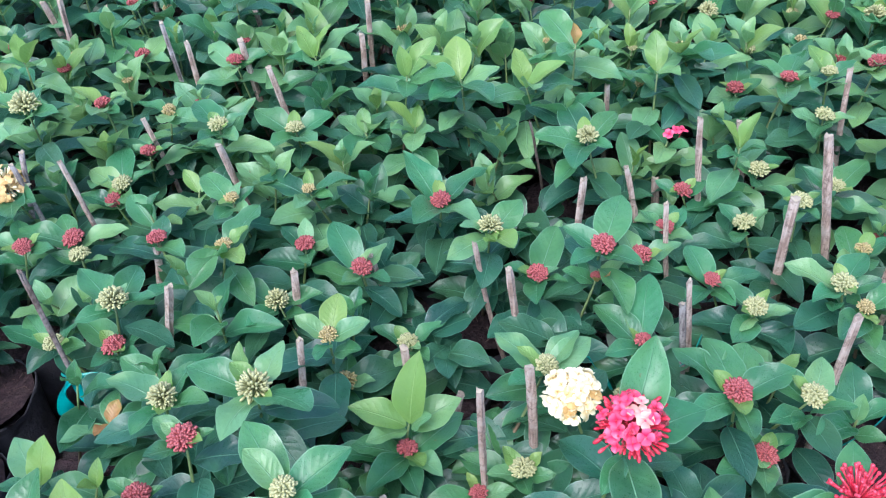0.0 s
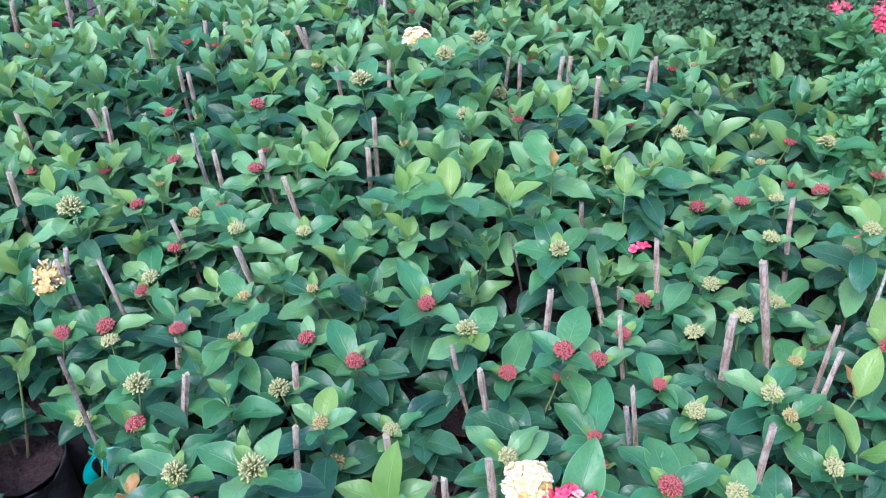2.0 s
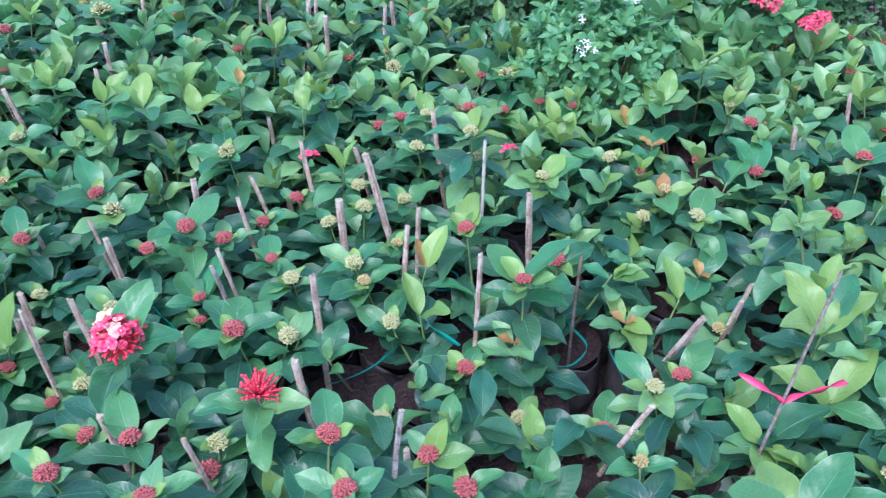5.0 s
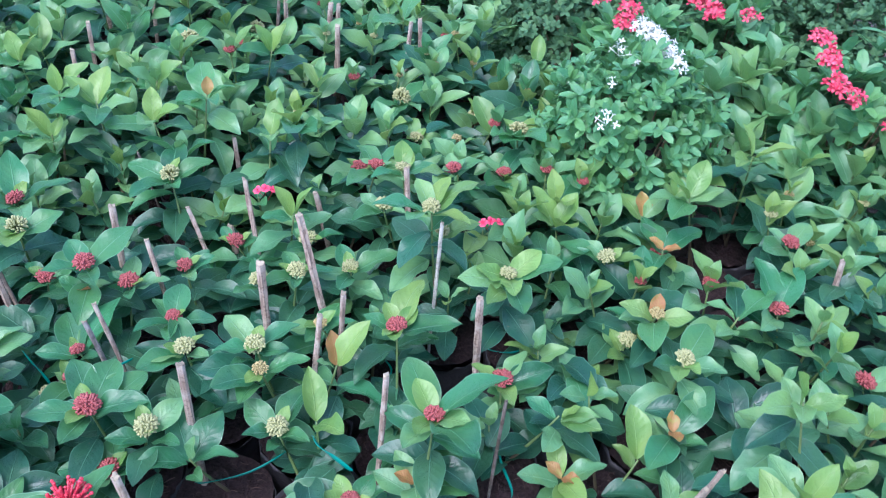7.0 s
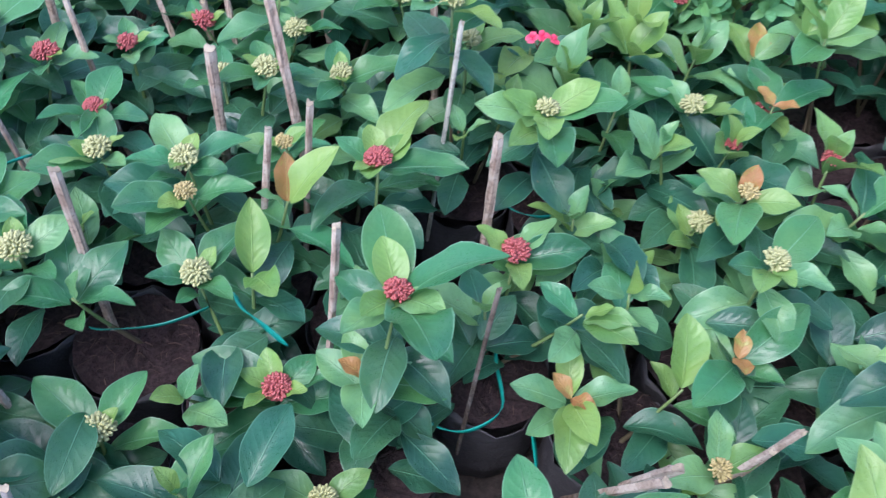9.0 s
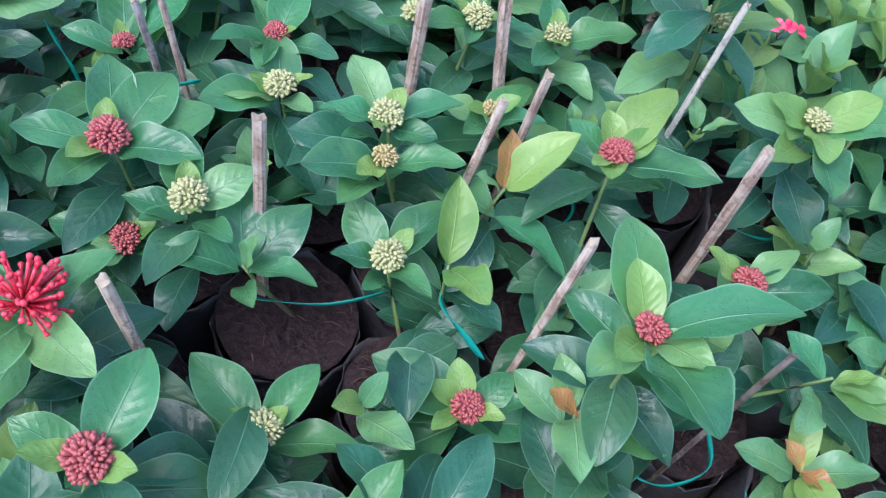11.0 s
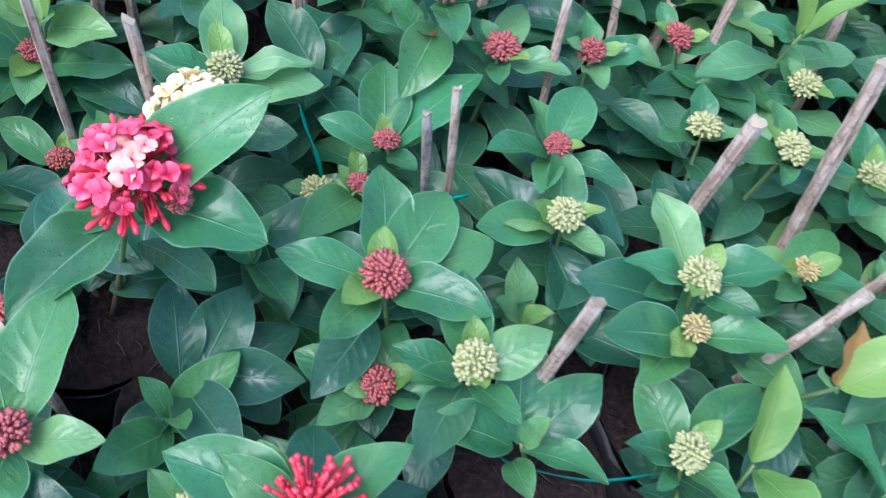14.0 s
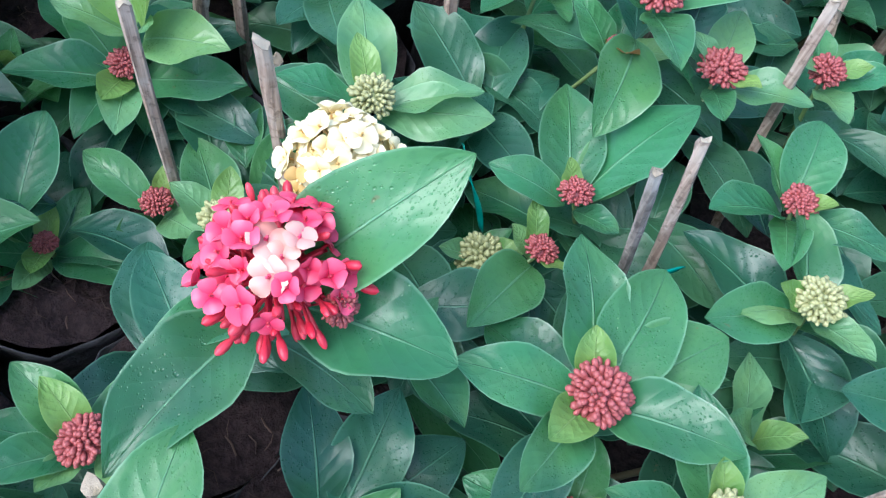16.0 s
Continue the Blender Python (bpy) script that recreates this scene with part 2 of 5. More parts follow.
BAMBOO = stake_material("weathered_bamboo", (0.225, 0.155, 0.118), (0.55, 0.415, 0.33), (0.58, 0.50, 0.42))
PALE_BAMBOO = stake_material("bleached_bamboo", (0.30, 0.28, 0.235), (0.60, 0.57, 0.49), (0.52, 0.49, 0.42))
GREY_BAMBOO = stake_material("grey_bamboo", (0.11, 0.09, 0.08), (0.40, 0.345, 0.31), (0.56, 0.52, 0.48))
DARK_TWIG = stake_material("dark_twig", (0.06, 0.045, 0.035), (0.2, 0.15, 0.12), (0.22, 0.2, 0.18))
COIR = tinted("coir_fibre", (0.06, 0.034, 0.028), (0.15, 0.09, 0.07), 0.9, 200.0, 0.3)
CUT_WOOD = tinted("cut_wood", (0.24, 0.195, 0.135), (0.38, 0.33, 0.24), 0.85, 900.0, 0.6)

n = Nodes("black_poly_bag")
crease = n.noise(38.0, 4.0, n.coords())
BAG = n.finish(n.mix(crease, (0.05, 0.048, 0.053), (0.09, 0.086, 0.095)), 0.6, crease, 0.9, 0.008, 0.2)
n = Nodes("potting_soil")
crumb, fibre = n.noise(130.0, 6.0, n.coords(), 0.7), n.noise(28.0, 4.0, n.coords())
col = n.mix(n.step(crumb, 0.3, 0.7), (0.027, 0.018, 0.020), (0.074, 0.046, 0.048))
SOIL = n.finish(n.mix(n.math("MULTIPLY", n.step(fibre, 0.5, 0.75), 0.4), col, (0.08, 0.06, 0.056)), 0.95, crumb, 1.0, 0.012, 0.2)
n = Nodes("bare_ground")
crumb, patch = n.noise(70.0, 6.0, n.coords(), 0.7), n.noise(5.0, 3.0, n.coords())
col = n.mix(n.step(crumb, 0.3, 0.7), (0.06, 0.05, 0.05), (0.15, 0.12, 0.11))
GROUND = n.finish(n.mix(n.math("MULTIPLY", patch, 0.5), col, (0.035, 0.03, 0.027)), 0.95, crumb, 0.9, 0.015, 0.2)


# ---------------------------------------------------------------- mesh helpers
def mesh_of(name, verts, faces, mats, uvs=None, slots=None, smooth=True):
    me = bpy.data.meshes.new(name)
    me.from_pydata([tuple(v) for v in verts], [], faces)
    for m in mats:
        me.materials.append(m)
    if uvs is not None:
        layer = me.uv_layers.new(name="UVMap")
        order = np.empty(len(me.loops), dtype=np.int32)
        me.loops.foreach_get("vertex_index", order)
        layer.data.foreach_set("uv", np.asarray(uvs, dtype=np.float32)[order].ravel())
    if slots is not None:
        me.polygons.foreach_set("material_index", np.asarray(slots, dtype=np.int32))
    me.polygons.foreach_set("use_smooth", np.full(len(me.polygons), smooth))
    me.update()
    return me


def part(name, data, parent, at=Matrix(), label=""):
    """A mesh object under a thing (or part); at is its pose in the parent's own space."""
    ob = new(name, data)
    ob.parent = parent
    ob.matrix_basis = at
    return tagged(ob, label)


def grid_faces(rows, cols, first=0, wrap=False):
    out = []
    for i in range(rows - 1):
        for j in range(cols if wrap else cols - 1):
            k = (j + 1) % cols
            out.append((first + i * cols + j, first + i * cols + k, first + (i + 1) * cols + k, first + (i + 1) * cols + j))
    return out


def blade(width, arch, fold, twist, wave, seed, nu=18, nv=7, blunt=0.72, keel=0.68):
    """Verts, faces and uvs of a leaf blade one unit long from its base at the origin to its tip on +x."""
    r = random.Random(seed)
    ph = r.uniform(0, 6.28)
    verts, uvs = [], []
    for i in range(nu):
        u = 0.5 - 0.5 * math.cos(math.pi * i / (nu - 1))
        w = 0.5 * width * (u ** keel * (1 - u) ** blunt) / ((keel / (keel + blunt)) ** keel * (blunt / (keel + blunt)) ** blunt) + 0.006 * (1 - u)
        roll = twist * (u - 0.2)
        for j in range(nv):
            v = 2 * j / (nv - 1) - 1
            y = v * w
            z = arch * 4 * u * (1 - u) + fold * abs(v) ** 1.4 * w - 0.25 * fold * (v * v) * w * u
            z += wave * math.sin(u * 11 + ph + (1.7 if v > 0 else 0)) * v * v * w
            verts.append((u + 0.02 * math.sin(ph) * u * (1 - u), y * math.cos(roll) - 0.05 * twist * u * (1 - u), z + y * math.sin(roll)))
            uvs.append((u, 0.5 + v / 2))
    return verts, grid_faces(nu, nv), uvs


def tube(points, radii, sides=6, cap=True):
    """Verts and faces of a tapered tube along points."""
    verts, faces = [], []
    pts = [Vector(p) for p in points]
    for i, p in enumerate(pts):
        d = (pts[min(i + 1, len(pts) - 1)] - pts[max(i - 1, 0)]).normalized()
        a = d.orthogonal().normalized() if abs(d.z) < 0.9 else Vector((1, 0, 0)).cross(d).normalized()
        b = d.cross(a)
        for k in range(sides):
            t = 2 * math.pi * k / sides
            verts.append(p + radii[i] * (math.cos(t) * a + math.sin(t) * b))
    faces = grid_faces(len(pts), sides, 0, True)
    if cap:
        faces += [tuple(range(sides))[::-1], tuple(range((len(pts) - 1) * sides, len(pts) * sides))]
    return verts, faces


class Pile:
    """Collects many small pieces into one mesh."""

    def __init__(self):
        self.verts, self.faces, self.uvs, self.slots = [], [], [], []

    def add(self, verts, faces, m=None, uvs=None, slot=0):
        k = len(self.verts)
        self.verts += [m @ Vector(v) for v in verts] if m is not None else [Vector(v) for v in verts]
        self.faces += [tuple(i + k for i in f) for f in faces]
        self.uvs += uvs if uvs is not None else [(0.5, 0.5)] * len(verts)
        self.slots += [slot] * len(faces)

    def mesh(self, name, mats, smooth=True):
        return mesh_of(name, self.verts, self.faces, mats, self.uvs, self.slots, smooth)


def aim(at, direction, spin=0.0, scale=1.0):
    """A pose at a point whose +z runs along direction."""
    q = Vector(direction).to_track_quat("Z", "Y")
    return Matrix.Translation(at) @ q.to_matrix().to_4x4() @ Matrix.Rotation(spin, 4, "Z") @ Matrix.Scale(scale, 4)


# ---------------------------------------------------------------- leaf blades, shared by all the plants
def blades(mat, count, seed, wide=(0.45, 0.58), fold=(0.15, 0.6), arch=(0.04, 0.13), fine=True):
    out = []
    for k in range(count):
        r = random.Random(seed + k)
        v, f, u = blade(r.uniform(*wide), r.uniform(*arch), r.uniform(*fold), r.uniform(-0.3, 0.3), r.uniform(0.06, 0.24), seed + k,
                        *((18, 7) if fine else (9, 5)), blunt=r.uniform(0.78, 1.0), keel=r.uniform(0.74, 0.92))
        out.append(mesh_of("leaf", v, f, [mat], u))
    return out


MATURE = blades(LEAF, 16, 100)
AGED_SHADED = blades(OLD_SHADED, 12, 150)
BROAD = blades(LEAF, 8, 170, (0.51, 0.61), (0.1, 0.4), (0.04, 0.11))
NEW = blades(MID, 5, 200, (0.5, 0.6))
SALLOW = blades(OLIVE, 6, 260, (0.48, 0.6))
YOUNG = blades(LIME, 6, 300, (0.46, 0.6), (0.25, 0.6), (0.02, 0.08))
COPPER = blades(BRONZE, 4, 400, (0.56, 0.7), (0.2, 0.5), (0.02, 0.08))


# ---------------------------------------------------------------- flower heads
def bud(length, radius, sides=5, coarse=False):
    """A closed bud on +z: a slim neck that swells to a blunt tip."""
    prof = ((0.3, 0.45), (0.76, 1.0), (1.0, 0.45)) if coarse else ((0.0, 0.35), (0.5, 0.6), (0.74, 1.0), (0.91, 0.88), (1.0, 0.35))
    verts, uvs = [], []
    for h, w in prof:
        for k in range(sides):
            t = 2 * math.pi * k / sides
            verts.append((radius * w * math.cos(t), radius * w * math.sin(t), length * h))
            uvs.append((h, k / sides))
    k = len(prof)
    return verts, grid_faces(k, sides, 0, True) + [tuple(range((k - 1) * sides, k * sides))], uvs


def bud_cluster(mat, count, radius, seed, flat=0.72, size=1.0, coarse=False):
    """A domed cluster of closed buds, base at the origin."""
    r, pile = random.Random(seed), Pile()
    for k in range(count):
        h = 1 - (k + 0.5) / count * 1.12
        a = k * 2.39996 + r.uniform(-0.25, 0.25)
        s = math.sqrt(max(0.0, 1 - h * h))
        d = Vector((s * math.cos(a), s * math.sin(a), h * flat + r.uniform(-0.06, 0.06))).normalized()
        reach = radius * r.uniform(0.86, 1.1)
        tip = Vector((s * math.cos(a), s * math.sin(a), h * flat)) * reach + Vector((0, 0, radius * 0.25))
        v, f, u = bud(0.66 * radius, 0.112 * radius * size * r.uniform(0.8, 1.15), 4 if coarse else 5, coarse)
        pile.add(v, f, aim(tip - d * 0.66 * radius, (d + Vector((r.uniform(-0.12, 0.12), r.uniform(-0.12, 0.12), 0.0))).normalized(), a), u)
    core = []
    for i in range(6):
        for k in range(10):
            e, a = radians(-40 + 24 * i), 2 * math.pi * k / 10
            core.append((0.68 * radius * math.cos(e) * math.cos(a), 0.68 * radius * math.cos(e) * math.sin(a), radius * 0.22 + 0.68 * radius * flat * math.sin(e)))
    pile.add(core, grid_faces(6, 10, 0, True) + [tuple(range(50, 60))], None, [(0.0, 0.0)] * 60)
    return pile.mesh("flower_head", [mat])


def spiky_cluster(count, radius, seed):
    """A looser head whose longer buds stand out unevenly."""
    r, pile = random.Random(seed), Pile()
    for k in range(count):
        h = 1 - (k + 0.5) / count * 1.15
        a = k * 2.39996 + r.uniform(-0.3, 0.3)
        s = math.sqrt(max(0.0, 1 - h * h))
        d = Vector((s * math.cos(a) + r.uniform(-0.15, 0.15), s * math.sin(a) + r.uniform(-0.15, 0.15), h * 0.8 + r.uniform(0.0, 0.25))).normalized()
        v, f, u = bud(0.8 * radius, 0.092 * radius * r.uniform(0.85, 1.15))
        pile.add(v, f, aim(Vector((0, 0, radius * 0.2)) + d * radius * r.uniform(0.02, 0.3), d, a), u)
    return pile.mesh("flower_head", [YELLOW_BUD])


SPIKY = [spiky_cluster(c, 0.0175, 650 + c) for c in (95, 110, 125)]
CLUSTERS = {
    "red": [bud_cluster(RED_BUD, c, 0.0195, 500 + c) for c in (122, 135, 148)],
    "yellow": [bud_cluster(YELLOW_BUD, c, 0.019, 600 + c) for c in (112, 124, 136)],
    "tan": [bud_cluster(TAN_BUD, c, 0.015, 700 + c, 0.8) for c in (62, 72)],
}
FAR_CLUSTERS = {
    "red": [bud_cluster(RED_BUD, c, 0.0195, 500 + c, 0.72, 1.2, True) for c in (80, 90)],
    "yellow": [bud_cluster(YELLOW_BUD, c, 0.019, 600 + c, 0.72, 1.2, True) for c in (80, 90)],
    "tan": [bud_cluster(TAN_BUD, c, 0.015, 700 + c, 0.8, 1.2, True) for c in (50, 58)],
}


def floret_mesh(mat, throat, seed, size=0.0125, cup=0.0, wide=1.12):
    """An open four-petalled floret on +z with its slender tube."""
    r, pile = random.Random(seed), Pile()
    for q in range(4):
        a = q * math.pi / 2 + r.uniform(-0.1, 0.1)
        v, f, u = blade(wide, 0.10, -0.30, r.uniform(-0.2, 0.2), 0.05, seed + q, 7, 5, 0.38)
        m = Matrix.Rotation(a, 4, "Z") @ Matrix.Translation((0.0006, 0, 0)) @ Matrix.Rotation(r.uniform(-0.4, 0.1) - cup, 4, "Y") @ Matrix.Scale(size * r.uniform(0.92, 1.05), 4)
        pile.add(v, f, m, u, 0)
    v, f = tube([(0, 0, -0.03), (0, 0, -0.012), (0, 0, 0.0004)], [0.0007, 0.0008, 0.0013], 5)
    pile.add(v, f, None, None, 1)
    v, f, u = bud(0.0035, 0.0009, 5)
    pile.add(v, f, None, u, 1)
    return pile.mesh("floret", [mat, throat])


FLORETS = {
    "pink": [floret_mesh(PINK_PETAL, RED_TUBE, 800 + k, 0.0098, (0.0, 0.0, 0.15, 0.45, 0.75)[k]) for k in range(5)],
    "pale": [floret_mesh(PALE_PETAL, PINK_PETAL, 820 + k, 0.0098) for k in range(2)],
    "cream": [floret_mesh(CREAM_PETAL, ORANGE_PETAL, 840 + k, 0.0112, (0.0, -0.1, 0.3, 0.6)[k]) for k in range(4)],
    "orange": [floret_mesh(ORANGE_PETAL, CREAM_PETAL, 850 + k, 0.0105) for k in range(2)],
    "red": [floret_mesh(RED_PETAL, RED_TUBE, 860 + k, 0.0115, 0.35 * k, 0.62) for k in range(3)],
    "white": [floret_mesh(WHITE_PETAL, WHITE_PETAL, 880 + k, 0.011, 0.25 * k, 0.42) for k in range(2)],
}


def tubed_bud(long, swell, radius, mat):
    """A slender flower tube that ends in a pointed oval bud."""
    pile = Pile()
    v, f = tube([(0, 0, 0), (0, 0, long - swell * 0.9)], [0.0009, 0.0013], 5, False)
    pile.add(v, f)
    prof = ((0.0, 0.42), (0.2, 0.78), (0.45, 1.0), (0.72, 0.95), (0.9, 0.66), (1.0, 0.12))
    verts, uvs = [], []
    for h, w in prof:
        for k in range(8):
            t = 2 * math.pi * k / 8
            w_ = w * (1 + 0.1 * math.cos(4 * t))
            verts.append((radius * w_ * math.cos(t), radius * w_ * math.sin(t), long - swell + swell * h))
            uvs.append((h, k / 8))
    pile.add(verts, grid_faces(6, 8, 0, True), None, uvs)
    return pile.mesh("floret_bud", [mat])


PINK_CLOSED = [tubed_bud(0.034, 0.0115, 0.0025, CRIMSON), tubed_bud(0.031, 0.010, 0.0022, CRIMSON), tubed_bud(0.037, 0.013, 0.0027, CRIMSON)]
v, f, u = bud(0.026, 0.0026, 7)
CREAM_CLOSED = [mesh_of("floret_bud", v, f, [CREAM_PETAL], u)]


def red_spray():
    """A spray of long red tubes with pointed tips that has not opened yet."""
    r, pile = random.Random(61), Pile()
    for k in range(84):
        h = 1 - (k + 0.5) / 84 * 1.1
        a = k * 2.39996 + r.uniform(-0.3, 0.3)
        s = math.sqrt(max(0.0, 1 - h * h))
        d = Vector((s * math.cos(a), s * math.sin(a), h * 1.05 + 0.25)).normalized()
        d = (d + Vector((r.uniform(-0.2, 0.2), r.uniform(-0.2, 0.2), r.uniform(-0.1, 0.1)))).normalized()
        long = r.uniform(0.016, 0.034) * (1.0 + 0.35 * max(0.0, h))
        side = d.orthogonal().normalized() * r.uniform(-0.006, 0.006)
        v, f = tube([d * 0.004, d * long * 0.55 + side * 0.5, d * long + side], [0.0012, 0.0014, 0.0016], 5)
        pile.add(v, f)
        v, f, u = bud(0.010, 0.0027, 7)
        pile.add(v, f, aim(d * (long - 0.003) + side, (d * 0.03 + side).normalized(), a, r.uniform(0.8, 1.15)), u)
    return pile.mesh("tube_spray", [RED_TUBE])


def open_head(parent, at, kinds, closed, count, radius, seed, low=-0.15, open_to=0.5, pale=3, mixed=0.2):
    """A dome of florets, open towards the top and in bud round the lower edge; each floret is a piece of the head."""
    r = random.Random(seed)
    core = Pile()
    for k in range(40):
        a, h = k * 2.39996, 1 - (k + 0.5) / 40 * 1.2
        s = math.sqrt(max(0, 1 - h * h))
        d = Vector((s * math.cos(a), s * math.sin(a), h * 0.8 + 0.1)).normalized()
        core.add(*tube([(0, 0, 0), d * radius * 0.72], [0.0009, 0.0013], 4))
    head = part("flower_head", core.mesh("flower_head", [RED_TUBE if closed is not CREAM_CLOSED else CREAM_PETAL]), parent, at)
    for k in range(count):
        h = 1 - (k + 0.5) / count * (1 - low)
        a = k * 2.39996 + r.uniform(-0.25, 0.25)
        s = math.sqrt(max(0.0, 1 - h * h))
        d = Vector((s * math.cos(a), s * math.sin(a), 0.8 * h + 0.05)).normalized()
        reach = radius * r.uniform(0.76, 1.1)
        if h < open_to or (k >= pale and r.random() < mixed):
            mesh_ = r.choice(closed)
            lean = (d + Vector((r.uniform(-0.2, 0.2), r.uniform(-0.2, 0.2), r.uniform(-0.1, 0.25)))).normalized()
            size = r.uniform(0.85, 1.12)
            part("floret_bud", mesh_, head, aim(d * reach * (1.2 if h > 0.2 else 1.1) - lean * (0.03 if closed is not CREAM_CLOSED else 0.022) * size, lean, a, size))
        else:
            kind = kinds[1] if len(kinds) > 1 and k < pale else "orange" if kinds[0] == "cream" and r.random() < 0.1 else kinds[0]
            tilt = (d + Vector((0, 0, 0.35)) + Vector((r.uniform(-0.5, 0.5), r.uniform(-0.5, 0.5), 0))).normalized()
            part("floret", r.choice(FLORETS[kind]), head, aim(d * reach * (1.04 if k < pale else 1.0), tilt, r.uniform(0, 6.28), r.uniform(0.82, 1.12)))
    return head


SPRAY = red_spray()

# ---------------------------------------------------------------- ground
verts = []
for i in range(41):
    for j in range(41):
        x, y = (i - 20) ** 3 / 8000 * 150, (j - 20) ** 3 / 8000 * 150
        verts.append((x, y, 0.012 * noise.noise(Vector((x * 3, y * 3, 0))) - 0.004))
tagged(new("ground", mesh_of("ground", verts, grid_faces(41, 41), [GROUND])), "bare dark damp soil between the rows of bags", "ground", "", "structure")


# ---------------------------------------------------------------- the bed: bags in staggered rows
def bag_mesh(seed):
    """A black grow bag: thin wall, wrinkled sides, uneven folded rim."""
    r = random.Random(seed)
    verts, sides, k = [], 28, [r.uniform(0, 6.28) for _ in range(4)]
    rings = [(h, 1.1 * q) for h, q in [(0.0, 0.066), (0.012, 0.073), (0.06, 0.075), (0.12, 0.074), (0.152, 0.0765), (0.161, 0.0775), (0.160, 0.0765), (0.148, 0.074), (0.135, 0.072)]]
    for h, rad in rings:
        for s in range(sides):
            t = 2 * math.pi * s / sides
            w = 1 + 0.03 * math.sin(3 * t + k[0] + h * 20) + 0.022 * math.sin(7 * t + k[1] + h * 45) + 0.012 * math.sin(13 * t + k[2])
            z = h + (0.008 * math.sin(2 * t + k[3]) + 0.006 * math.sin(5 * t + k[1]) + 0.004 * math.sin(9 * t + k[0]) if h > 0.155 else 0)
            w *= 1 + (0.035 * math.sin(4 * t + k[2]) * math.sin(9 * t + k[3]) if h > 0.13 else 0)
            verts.append((rad * w * math.cos(t), rad * w * math.sin(t), z))
    return mesh_of("bag", verts, grid_faces(len(rings), sides, 0, True) + [tuple(range(sides))[::-1]], [BAG])


def soil_mesh(seed):
    r = random.Random(seed)
    verts, faces, sides = [(0, 0, 0.172)], [], 24
    for i in range(1, 7):
        rad = 0.0815 * i / 6
        for s in range(sides):
            t = 2 * math.pi * (s + r.uniform(-0.3, 0.3)) / sides
            verts.append((rad * math.cos(t), rad * math.sin(t), 0.166 + 0.006 * (1 - i / 6) + r.uniform(-0.004, 0.005)))
    faces = [(0, 1 + s, 1 + (s + 1) % sides) for s in range(sides)] + grid_faces(6, sides, 1, True)
    return mesh_of("soil", verts, faces, [SOIL], smooth=False)


def litter_mesh(seed):
    """Coir fibres and crumbs of bark strewn on the soil of one bag."""
    r, pile = random.Random(seed), Pile()
    for k in range(40):
        a, d = r.uniform(0, 6.28), 0.072 * math.sqrt(r.random())
        c, t, long = Vector((d * math.cos(a), d * math.sin(a), 0.172)), r.uniform(0, 6.28), r.uniform(0.006, 0.022)
        run, side = Vector((math.cos(t), math.sin(t), r.uniform(-0.1, 0.15))), Vector((-math.sin(t), math.cos(t), 0)) * r.uniform(-0.25, 0.25)
        pts = [c - run * long / 2, c + side * long + Vector((0, 0, 0.003)), c + run * long / 2]
        w = r.choice((0.0004, 0.0005, 0.0007, 0.0012))
        pile.add(*tube(pts, [w * 0.7, w, w * 0.6], 3, False))
    return pile.mesh("litter", [COIR])


LITTER = [litter_mesh(k) for k in range(4)]
BAGS, SOILS = [bag_mesh(k) for k in range(5)], [soil_mesh(k) for k in range(5)]
GAPS = [(0.575, 0.75, 0.085), (0.50, 0.736, 0.05), (1.07, 0.881, 0.06), (1.198, 0.977, 0.05), (1.321, 1.567, 0.07), (0.384, 1.087, 0.045),
        (0.01, 0.568, 0.055), (-0.94, 1.0, 0.045), (-0.83, 0.89, 0.055), (-0.73, 0.79, 0.06), (-0.66, 0.76, 0.06), (-0.68, 0.86, 0.05), (-0.71, 0.93, 0.045), (0.06, 1.539, 0.03), (0.913, 1.239, 0.03), (1.364, 1.471, 0.07), (1.052, 0.896, 0.05), (1.245, 0.987, 0.035),
        (0.203, 0.584, 0.045), (0.15, 0.575, 0.04), (0.0, 0.594, 0.04), (0.428, 0.774, 0.035)]


def in_gap(x, y, grow=0.0):
    return any(math.hypot(x - a, y - b) < r + grow for a, b, r in GAPS)


class Plant:
    """One bagged ixora: an Empty at the foot of the bag, its parts under it."""

    def __init__(self, x, y):
        self.x, self.y, self.shoots, self.ob, self.pile = x, y, 0, None, None

    def build(self):
        if self.ob is None:
            self.ob = new("ixora_plant")
            self.ob.location = (self.x, self.y, 0)
            part("bag", rng.choice(BAGS), self.ob, pose(0, 0, 0, 0, 0, rng.uniform(0, 360)), "black plastic grow bag")
            part("soil", rng.choice(SOILS), self.ob, pose(0, 0, 0, 0, 0, rng.uniform(0, 360)), "dark crumbly potting soil")
            if self.y < 1.4 and -1.2 < self.x < 1.7:
                tagged(part("litter", rng.choice(LITTER), self.ob, pose(0, 0, 0, 0, 0, rng.uniform(0, 360))), "brown coir fibres strewn on the soil", kind="stuff")
            self.kinds = set()
        self.shoots += 1
        return self.ob

    def local(self, p):
        return Vector((p[0] - self.x, p[1] - self.y, p[2]))


PLANTS = []
for i in range(20):
    for j in range(25):
        x = -2.075 + 0.175 * j + 0.0875 * (i % 2) + rng.uniform(-0.012, 0.012)
        y = 0.115 + 0.165 * i + rng.uniform(-0.012, 0.012)
        if y > 2.05 + 0.35 * (x < 0.72) + 0.9 * (x < 0.5) or (0.97 < x < 1.36 and 1.62 < y < 2.0):
            continue
        if (y < 0.45 and x < -0.62) or min(math.hypot(x + 0.95, y - 1.01), math.hypot(x + 0.83, y - 0.89), math.hypot(x + 0.73, y - 0.79), math.hypot(x + 0.645, y - 0.745) - 0.04) < 0.1:
            continue
        PLANTS.append(Plant(x, y))


